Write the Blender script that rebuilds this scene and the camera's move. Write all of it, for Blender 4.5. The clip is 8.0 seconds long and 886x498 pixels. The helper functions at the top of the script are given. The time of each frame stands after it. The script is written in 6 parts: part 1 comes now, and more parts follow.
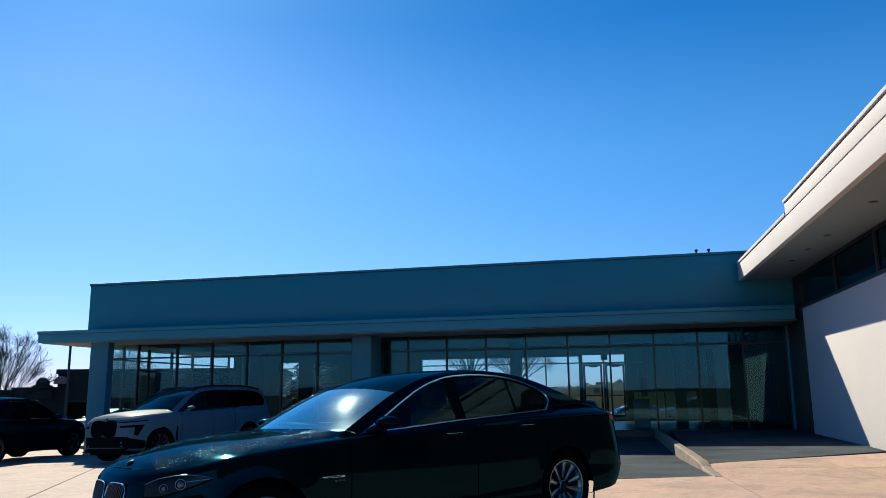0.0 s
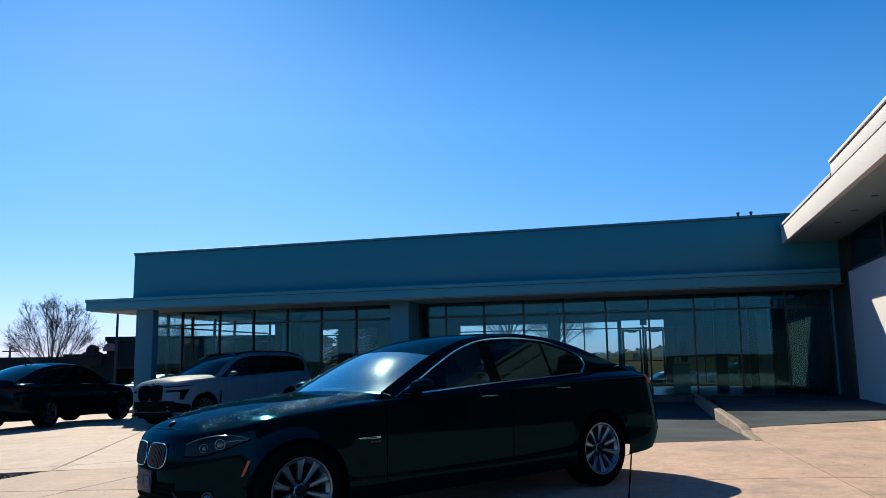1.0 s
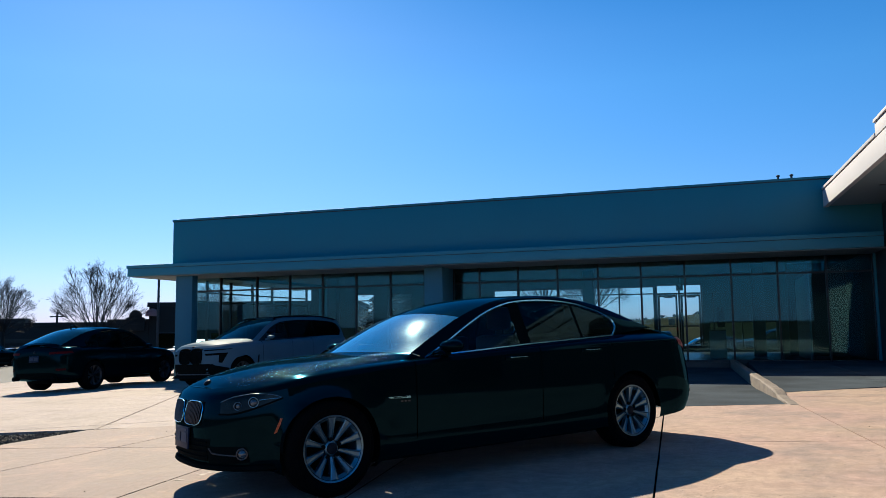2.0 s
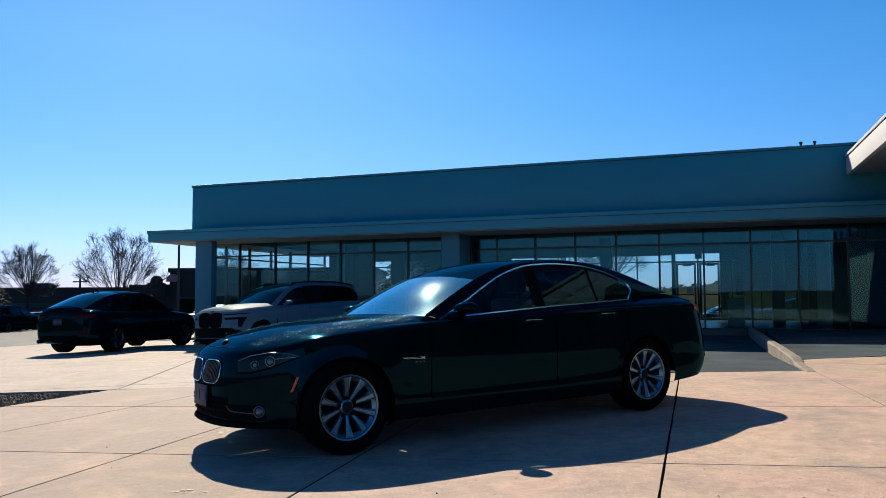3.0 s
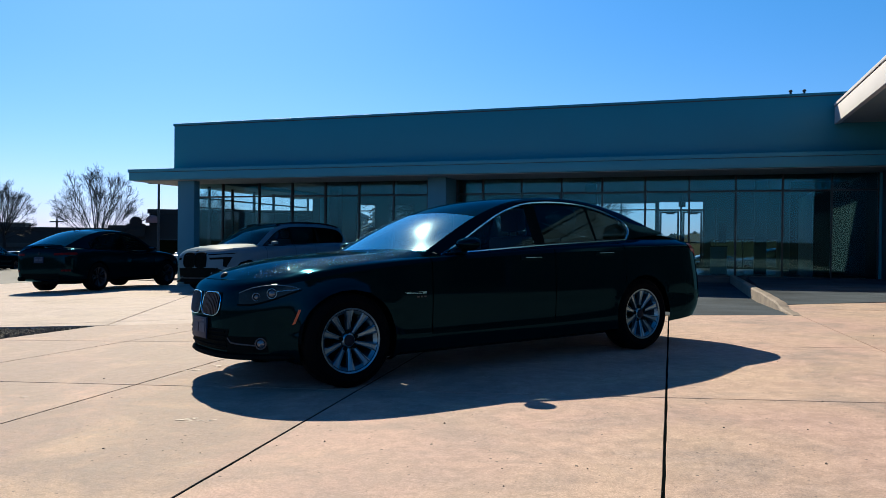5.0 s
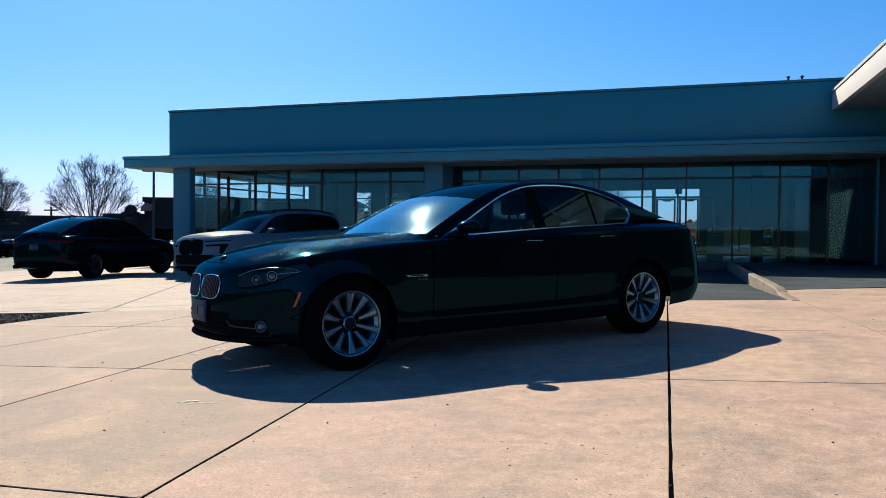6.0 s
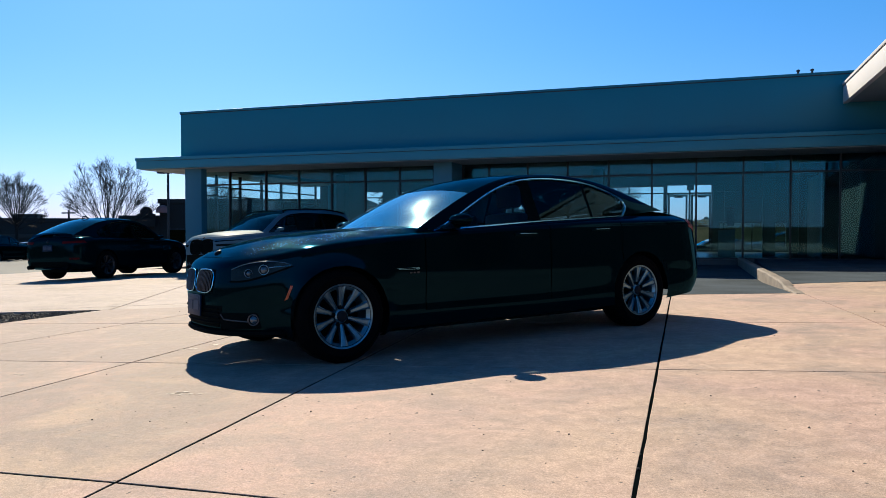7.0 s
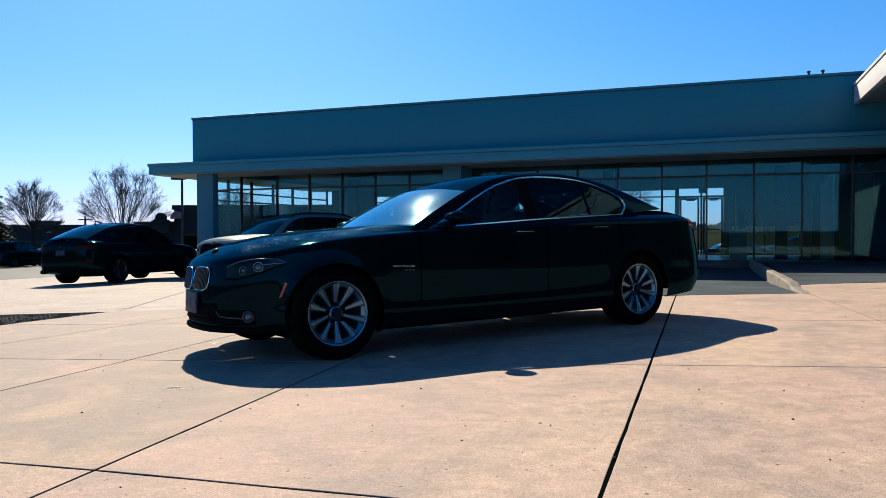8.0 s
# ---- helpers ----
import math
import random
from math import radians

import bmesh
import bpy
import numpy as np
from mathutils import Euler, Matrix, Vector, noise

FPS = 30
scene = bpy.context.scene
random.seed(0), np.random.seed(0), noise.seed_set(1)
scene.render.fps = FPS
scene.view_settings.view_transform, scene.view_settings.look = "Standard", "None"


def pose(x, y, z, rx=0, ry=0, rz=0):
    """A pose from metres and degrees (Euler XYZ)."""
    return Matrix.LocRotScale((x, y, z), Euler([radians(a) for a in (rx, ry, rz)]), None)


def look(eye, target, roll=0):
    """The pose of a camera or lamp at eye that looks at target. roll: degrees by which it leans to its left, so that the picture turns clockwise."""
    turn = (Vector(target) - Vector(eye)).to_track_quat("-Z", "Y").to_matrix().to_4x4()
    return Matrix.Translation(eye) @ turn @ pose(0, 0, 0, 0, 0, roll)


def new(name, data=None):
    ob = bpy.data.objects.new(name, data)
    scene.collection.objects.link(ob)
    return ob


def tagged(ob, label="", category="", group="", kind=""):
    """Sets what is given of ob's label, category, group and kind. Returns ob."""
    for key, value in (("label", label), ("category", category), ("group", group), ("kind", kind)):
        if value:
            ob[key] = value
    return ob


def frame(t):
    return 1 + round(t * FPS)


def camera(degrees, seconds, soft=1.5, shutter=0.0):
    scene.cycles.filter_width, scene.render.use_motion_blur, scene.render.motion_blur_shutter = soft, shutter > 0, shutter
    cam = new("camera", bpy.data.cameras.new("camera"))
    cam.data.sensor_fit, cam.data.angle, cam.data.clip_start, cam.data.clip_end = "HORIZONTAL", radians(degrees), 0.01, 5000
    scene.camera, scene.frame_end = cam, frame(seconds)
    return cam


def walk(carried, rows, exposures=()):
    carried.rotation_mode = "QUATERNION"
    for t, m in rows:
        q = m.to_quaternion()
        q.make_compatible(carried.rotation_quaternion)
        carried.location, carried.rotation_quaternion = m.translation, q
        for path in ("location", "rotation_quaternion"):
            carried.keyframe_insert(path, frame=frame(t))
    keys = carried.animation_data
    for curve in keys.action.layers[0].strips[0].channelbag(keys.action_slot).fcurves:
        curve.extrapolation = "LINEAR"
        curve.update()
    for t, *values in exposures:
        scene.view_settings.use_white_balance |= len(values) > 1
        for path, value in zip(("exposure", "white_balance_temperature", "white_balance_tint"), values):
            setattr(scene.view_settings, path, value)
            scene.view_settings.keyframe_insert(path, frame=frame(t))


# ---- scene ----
cam = camera(60.0, 8.0, 0.5)

PATH = [
    (0, (0.593, -7.24, 1.154), (0.139, -5.328, 1.525), -0.7),
    (0.5, (0.606, -7.221, 1.143), (0.104, -5.313, 1.473), -0.8),
    (1, (0.62, -7.198, 1.127), (0.066, -5.298, 1.415), -0.8),
    (1.5, (0.644, -7.189, 1.11), (0.039, -5.298, 1.355), -0.8),
    (3, (0.688, -7.181, 1.047), (-0.005, -5.308, 1.167), -0.3),
    (3.5, (0.671, -7.198, 1.027), (-0.022, -5.323, 1.105), -0.0),
    (4, (0.63, -7.215, 1.003), (-0.05, -5.334, 1.043), 0.3),
    (4.5, (0.568, -7.196, 0.983), (-0.093, -5.308, 0.99), 0.5),
    (6, (0.465, -7.159, 0.92), (-0.169, -5.263, 0.871), 0.5),
    (6.5, (0.552, -7.138, 0.895), (-0.099, -5.248, 0.843), 0.2),
    (7, (0.64, -7.134, 0.873), (-0.032, -5.251, 0.823), 0.0),
    (7.5, (0.718, -7.114, 0.845), (0.026, -5.238, 0.803), -0.1),
    (8, (0.778, -7.097, 0.812), (0.071, -5.227, 0.777), -0.2),
]
EXPO, KELVIN, TINT = 0.98, 4900, -4
walk(cam, [(t, look(eye, target, roll)) for t, eye, target, roll in PATH], [(0.0, EXPO + 0.02, KELVIN, TINT), (3.5, EXPO, KELVIN, TINT), (8.0, EXPO + 0.10, KELVIN, TINT)])

# ---- light ----
SUN_WAY = Vector((0.80, -1.05, -1.0)).normalized()      # the way the sunlight travels
sun = new("sun", bpy.data.lights.new("sun", "SUN"))
sun.data.energy, sun.data.angle, sun.data.color = 5.0, radians(0.53), (1.0, 0.70, 0.43)
sun.matrix_world = Matrix.Translation((-30, 35, 40)) @ SUN_WAY.to_track_quat("-Z", "Y").to_matrix().to_4x4()

world = bpy.data.worlds.new("sky")
scene.world = world
world.use_nodes = True
_n = world.node_tree.nodes
sky = _n.new("ShaderNodeTexSky")
sky.sky_type, sky.sun_disc = "NISHITA", False
sky.sun_elevation, sky.sun_rotation = radians(37.1), radians(-37.3)
sky.air_density, sky.dust_density, sky.ozone_density = 1.0, 0.25, 3.5
_n["Background"].inputs["Strength"].default_value = 0.05
_hs = _n.new("ShaderNodeHueSaturation")
_hs.inputs["Saturation"].default_value, _hs.inputs["Hue"].default_value = 1.22, 0.5
_up, _sep, _ramp, _mix = _n.new("ShaderNodeTexCoord"), _n.new("ShaderNodeSeparateXYZ"), _n.new("ShaderNodeValToRGB"), _n.new("ShaderNodeMix")
_mix.data_type, _mix.blend_type, _mix.inputs[0].default_value = "RGBA", "MULTIPLY", 1.0
_stops = _ramp.color_ramp.elements
for _z, _c in ((0.06, (0.94, 0.83, 1.06)), (0.18, (1.03, 0.94, 1.0)), (0.3, (1.07, 1.04, 1.03)), (0.36, (0.96, 0.98, 1.0)), (0.45, (0.60, 0.81, 0.91))):     # dry air: cool at the horizon, deep overhead
    _stops.new(_z).color = (*_c, 1)
_stops[0].color, _stops[6].color = (0.82, 0.72, 1.24, 1), (0.36, 0.64, 0.62, 1)
world.node_tree.links.new(_up.outputs["Generated"], _sep.inputs[0])
world.node_tree.links.new(_sep.outputs["Z"], _ramp.inputs["Fac"])
world.node_tree.links.new(sky.outputs[0], _hs.inputs["Color"])
world.node_tree.links.new(_hs.outputs[0], _mix.inputs[6])
world.node_tree.links.new(_ramp.outputs["Color"], _mix.inputs[7])
world.node_tree.links.new(_mix.outputs[2], _n["Background"].inputs[0])


# ---- materials ----
def mat(name, color, rough=0.6, metal=0.0, vary=0.12, scale=3.0, fine=60.0, bump=0.15, dist=0.004, coat=0.0, spec=0.5, per_object=0.0, second=None):
    """A surface with slow and fine variation of colour, roughness and relief, at real size."""
    m = bpy.data.materials.new(name)
    m.use_nodes = True
    nt = m.node_tree
    N, L = nt.nodes, nt.links
    p = N["Principled BSDF"]
    tc = N.new("ShaderNodeTexCoord")
    slow, quick = N.new("ShaderNodeTexNoise"), N.new("ShaderNodeTexNoise")
    slow.inputs["Scale"].default_value, slow.inputs["Detail"].default_value = scale, 5
    quick.inputs["Scale"].default_value, quick.inputs["Detail"].default_value = fine, 3
    for t in (slow, quick):
        L.new(tc.outputs["Object"], t.inputs["Vector"])
    ramp = N.new("ShaderNodeValToRGB")
    c2 = second or tuple(c * (1 - 2.2 * vary) for c in color)
    ramp.color_ramp.elements[0].position, ramp.color_ramp.elements[1].position = 0.34, 0.62
    ramp.color_ramp.elements[0].color, ramp.color_ramp.elements[1].color = (*c2, 1), (*color, 1)
    L.new(slow.outputs["Fac"], ramp.inputs["Fac"])
    mix = N.new("ShaderNodeMix")
    mix.data_type, mix.blend_type = "RGBA", "MULTIPLY"
    mix.inputs[0].default_value = 1.0
    r2 = N.new("ShaderNodeMapRange")
    r2.inputs["From Min"].default_value, r2.inputs["From Max"].default_value = 0.3, 0.7
    r2.inputs["To Min"].default_value, r2.inputs["To Max"].default_value = 1 - 1.4 * vary, 1 + 0.6 * vary
    L.new(quick.outputs["Fac"], r2.inputs["Value"])
    L.new(ramp.outputs["Color"], mix.inputs[6])
    L.new(r2.outputs[0], mix.inputs[7])
    out = mix.outputs[2]
    if per_object:
        oi, mr = N.new("ShaderNodeObjectInfo"), N.new("ShaderNodeMapRange")
        mr.inputs["To Min"].default_value, mr.inputs["To Max"].default_value = 1 - per_object, 1 + per_object * 0.5
        L.new(oi.outputs["Random"], mr.inputs["Value"])
        m4 = N.new("ShaderNodeMix")
        m4.data_type, m4.blend_type = "RGBA", "MULTIPLY"
        m4.inputs[0].default_value = 1.0
        L.new(out, m4.inputs[6])
        L.new(mr.outputs[0], m4.inputs[7])
        out = m4.outputs[2]
    L.new(out, p.inputs["Base Color"])
    rr = N.new("ShaderNodeMapRange")
    rr.inputs["To Min"].default_value, rr.inputs["To Max"].default_value = max(0.02, rough * 0.8), min(1, rough * 1.2)
    L.new(slow.outputs["Fac"], rr.inputs["Value"])
    L.new(rr.outputs[0], p.inputs["Roughness"])
    p.inputs["Metallic"].default_value = metal
    p.inputs["Coat Weight"].default_value, p.inputs["Coat Roughness"].default_value = coat, 0.03
    p.inputs["Specular IOR Level"].default_value = spec
    if bump:
        b = N.new("ShaderNodeBump")
        b.inputs["Strength"].default_value, b.inputs["Distance"].default_value = bump, dist
        L.new(quick.outputs["Fac"], b.inputs["Height"])
        L.new(b.outputs[0], p.inputs["Normal"])
    return m


def glass(name, tint, gloss=0.02, ior=1.5, sheen=(1.0, 1.0, 1.0), dust=0.0):
    """A thin pane: tinted see-through, with the mirror of its surface."""
    m = bpy.data.materials.new(name)
    m.use_nodes = True
    N, L = m.node_tree.nodes, m.node_tree.links
    N.remove(N["Principled BSDF"])
    clear, shine, mixer, face = N.new("ShaderNodeBsdfTransparent"), N.new("ShaderNodeBsdfGlossy"), N.new("ShaderNodeMixShader"), N.new("ShaderNodeLayerWeight")
    clear.inputs[0].default_value = (*tint, 1)
    shine.inputs["Roughness"].default_value, shine.inputs["Color"].default_value = gloss, (*sheen, 1)
    face.inputs["Blend"].default_value = 0.5
    r0 = ((ior - 1) / (ior + 1)) ** 2
    power, scale = N.new("ShaderNodeMath"), N.new("ShaderNodeMath")
    power.operation, power.inputs[1].default_value = "POWER", 5.0
    scale.operation, scale.inputs[1].default_value, scale.inputs[2].default_value = "MULTIPLY_ADD", 1 - r0, r0
    L.new(face.outputs["Facing"], power.inputs[0])
    L.new(power.outputs[0], scale.inputs[0])
    L.new(scale.outputs[0], mixer.inputs[0])
    L.new(clear.outputs[0], mixer.inputs[1])
    if dust:                                            # a film of fine dust and dried water spreads part of the mirror light
        haze, two, spots, share, at = N.new("ShaderNodeBsdfGlossy"), N.new("ShaderNodeMixShader"), N.new("ShaderNodeTexNoise"), N.new("ShaderNodeMapRange"), N.new("ShaderNodeTexCoord")
        haze.inputs["Roughness"].default_value, haze.inputs["Color"].default_value = 0.24, (0.72, 0.88, 0.92, 1)
        spots.inputs["Scale"].default_value, spots.inputs["Detail"].default_value = 9, 8
        share.inputs["To Min"].default_value, share.inputs["To Max"].default_value = dust * 0.4, dust * 1.6
        L.new(at.outputs["Object"], spots.inputs["Vector"])
        L.new(spots.outputs["Fac"], share.inputs["Value"])
        L.new(share.outputs[0], two.inputs[0])
        L.new(shine.outputs[0], two.inputs[1])
        L.new(haze.outputs[0], two.inputs[2])
        L.new(two.outputs[0], mixer.inputs[2])
    else:
        L.new(shine.outputs[0], mixer.inputs[2])
    L.new(mixer.outputs[0], N["Material Output"].inputs["Surface"])
    return m


def paint(name, base, sheen, r0=0.035, gloss=0.05):
    """Dark car paint: a deep base under a smooth lacquer whose reflections are coloured by sheen."""
    m = bpy.data.materials.new(name)
    m.use_nodes = True
    N, L = m.node_tree.nodes, m.node_tree.links
    N.remove(N["Principled BSDF"])
    body, shine, mixer, face, tc, nz, mr = (N.new("ShaderNode" + k) for k in ("BsdfDiffuse", "BsdfGlossy", "MixShader", "LayerWeight", "TexCoord", "TexNoise", "MapRange"))
    body.inputs[0].default_value = (*base, 1)
    shine.inputs["Color"].default_value = (*sheen, 1)
    nz.inputs["Scale"].default_value, nz.inputs["Detail"].default_value = 7, 6      # dust and dried water dull the lacquer in places
    mr.inputs["From Min"].default_value, mr.inputs["From Max"].default_value = 0.35, 0.7
    mr.inputs["To Min"].default_value, mr.inputs["To Max"].default_value = gloss * 0.7, gloss * 2.2
    L.new(tc.outputs["Object"], nz.inputs["Vector"])
    L.new(nz.outputs["Fac"], mr.inputs["Value"])
    L.new(mr.outputs[0], shine.inputs["Roughness"])
    face.inputs["Blend"].default_value = 0.5
    power, scale = N.new("ShaderNodeMath"), N.new("ShaderNodeMath")
    power.operation, power.inputs[1].default_value = "POWER", 5.0
    scale.operation, scale.inputs[1].default_value, scale.inputs[2].default_value = "MULTIPLY_ADD", 0.4 - r0, r0
    L.new(face.outputs["Facing"], power.inputs[0])
    L.new(power.outputs[0], scale.inputs[0])
    L.new(scale.outputs[0], mixer.inputs[0])
    L.new(body.outputs[0], mixer.inputs[1])
    L.new(shine.outputs[0], mixer.inputs[2])
    L.new(mixer.outputs[0], N["Material Output"].inputs["Surface"])
    return m


def concrete(name, pale, warm, stain, streak_turn=0.0, dirty=0.0):
    """Weathered broomed concrete: slow drifts of colour, grey stains, pits, streaks and grain."""
    m = bpy.data.materials.new(name)
    m.use_nodes = True
    N, L = m.node_tree.nodes, m.node_tree.links
    p = N["Principled BSDF"]
    pos = N.new("ShaderNodeNewGeometry").outputs["Position"]

    def noise(scale, detail, rough=0.5, warp=0.0, vec=None):
        n = N.new("ShaderNodeTexNoise")
        n.inputs["Scale"].default_value, n.inputs["Detail"].default_value = scale, detail
        n.inputs["Roughness"].default_value, n.inputs["Distortion"].default_value = rough, warp
        L.new(vec or pos, n.inputs["Vector"])
        return n.outputs["Fac"]

    def span(v, a, b, c, d):
        r = N.new("ShaderNodeMapRange")
        for k, x in zip(("From Min", "From Max", "To Min", "To Max"), (a, b, c, d)):
            r.inputs[k].default_value = x
        L.new(v, r.inputs["Value"])
        return r.outputs[0]

    def blend(f, a, b, how="MIX"):
        x = N.new("ShaderNodeMix")
        x.data_type, x.blend_type = "RGBA", how
        for k, v in ((0, f), (6, a), (7, b)):
            if hasattr(v, "is_linked"):
                L.new(v, x.inputs[k])
            else:
                x.inputs[k].default_value = v if k == 0 else (*v, 1)
        return x.outputs[2]

    turn = N.new("ShaderNodeMapping")
    turn.inputs["Rotation"].default_value = (0, 0, streak_turn)
    turn.inputs["Scale"].default_value = (2.5, 14, 1)
    L.new(pos, turn.inputs["Vector"])
    streak = noise(2.0, 4, 0.6, 0.3, turn.outputs[0])
    grain = noise(95, 6, 0.85)
    speck = noise(260, 3, 0.7)
    mottle = noise(9, 6, 0.7, 0.5)
    c = blend(span(noise(0.55, 5, 0.6, 0.6), 0.38, 0.62, 0, 1), pale, warm)
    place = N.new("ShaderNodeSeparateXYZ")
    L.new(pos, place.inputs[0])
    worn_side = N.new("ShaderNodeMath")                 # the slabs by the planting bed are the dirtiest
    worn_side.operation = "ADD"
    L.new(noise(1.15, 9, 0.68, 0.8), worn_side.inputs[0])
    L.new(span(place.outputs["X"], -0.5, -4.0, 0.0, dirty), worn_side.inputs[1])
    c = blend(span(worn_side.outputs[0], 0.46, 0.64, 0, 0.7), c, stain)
    c = blend(1.0, c, span(mottle, 0.38, 0.62, 0.84, 1.12), "MULTIPLY")
    c = blend(1.0, c, span(streak, 0.3, 0.7, 0.985, 1.012), "MULTIPLY")
    c = blend(1.0, c, span(speck, 0.38, 0.62, 0.80, 1.15), "MULTIPLY")
    c = blend(1.0, c, span(grain, 0.40, 0.60, 0.76, 1.18), "MULTIPLY")
    v = N.new("ShaderNodeTexVoronoi")
    v.inputs["Scale"].default_value = 26
    L.new(pos, v.inputs["Vector"])
    lt = N.new("ShaderNodeMath")
    lt.operation = "LESS_THAN"
    L.new(span(mottle, 0.3, 0.7, 0.02, 0.26), lt.inputs[1])         # pits come in all sizes, most of them small
    L.new(v.outputs["Distance"], lt.inputs[0])
    sep = N.new("ShaderNodeSeparateColor")
    L.new(v.outputs["Color"], sep.inputs[0])
    rare, both_ = N.new("ShaderNodeMath"), N.new("ShaderNodeMath")
    rare.operation, rare.inputs[1].default_value = "GREATER_THAN", 0.80
    both_.operation = "MULTIPLY"
    L.new(sep.outputs[0], rare.inputs[0])
    L.new(lt.outputs[0], both_.inputs[0])
    L.new(rare.outputs[0], both_.inputs[1])
    c = blend(both_.outputs[0], c, tuple(x * 0.45 for x in stain))
    oi = N.new("ShaderNodeObjectInfo")
    c = blend(1.0, c, span(oi.outputs["Random"], 0, 1, 0.93, 1.04), "MULTIPLY")
    L.new(c, p.inputs["Base Color"])
    L.new(span(mottle, 0.3, 0.7, 0.72, 0.92), p.inputs["Roughness"])
    p.inputs["Specular IOR Level"].default_value = 0.18
    add = N.new("ShaderNodeMath")
    add.operation, add.inputs[2].default_value = "MULTIPLY_ADD", 0.0
    add.inputs[1].default_value = 0.6
    L.new(grain, add.inputs[0])
    L.new(streak, add.inputs[2])
    b = N.new("ShaderNodeBump")
    b.inputs["Strength"].default_value, b.inputs["Distance"].default_value = 0.45, 0.005
    L.new(add.outputs[0], b.inputs["Height"])
    L.new(b.outputs[0], p.inputs["Normal"])
    return m


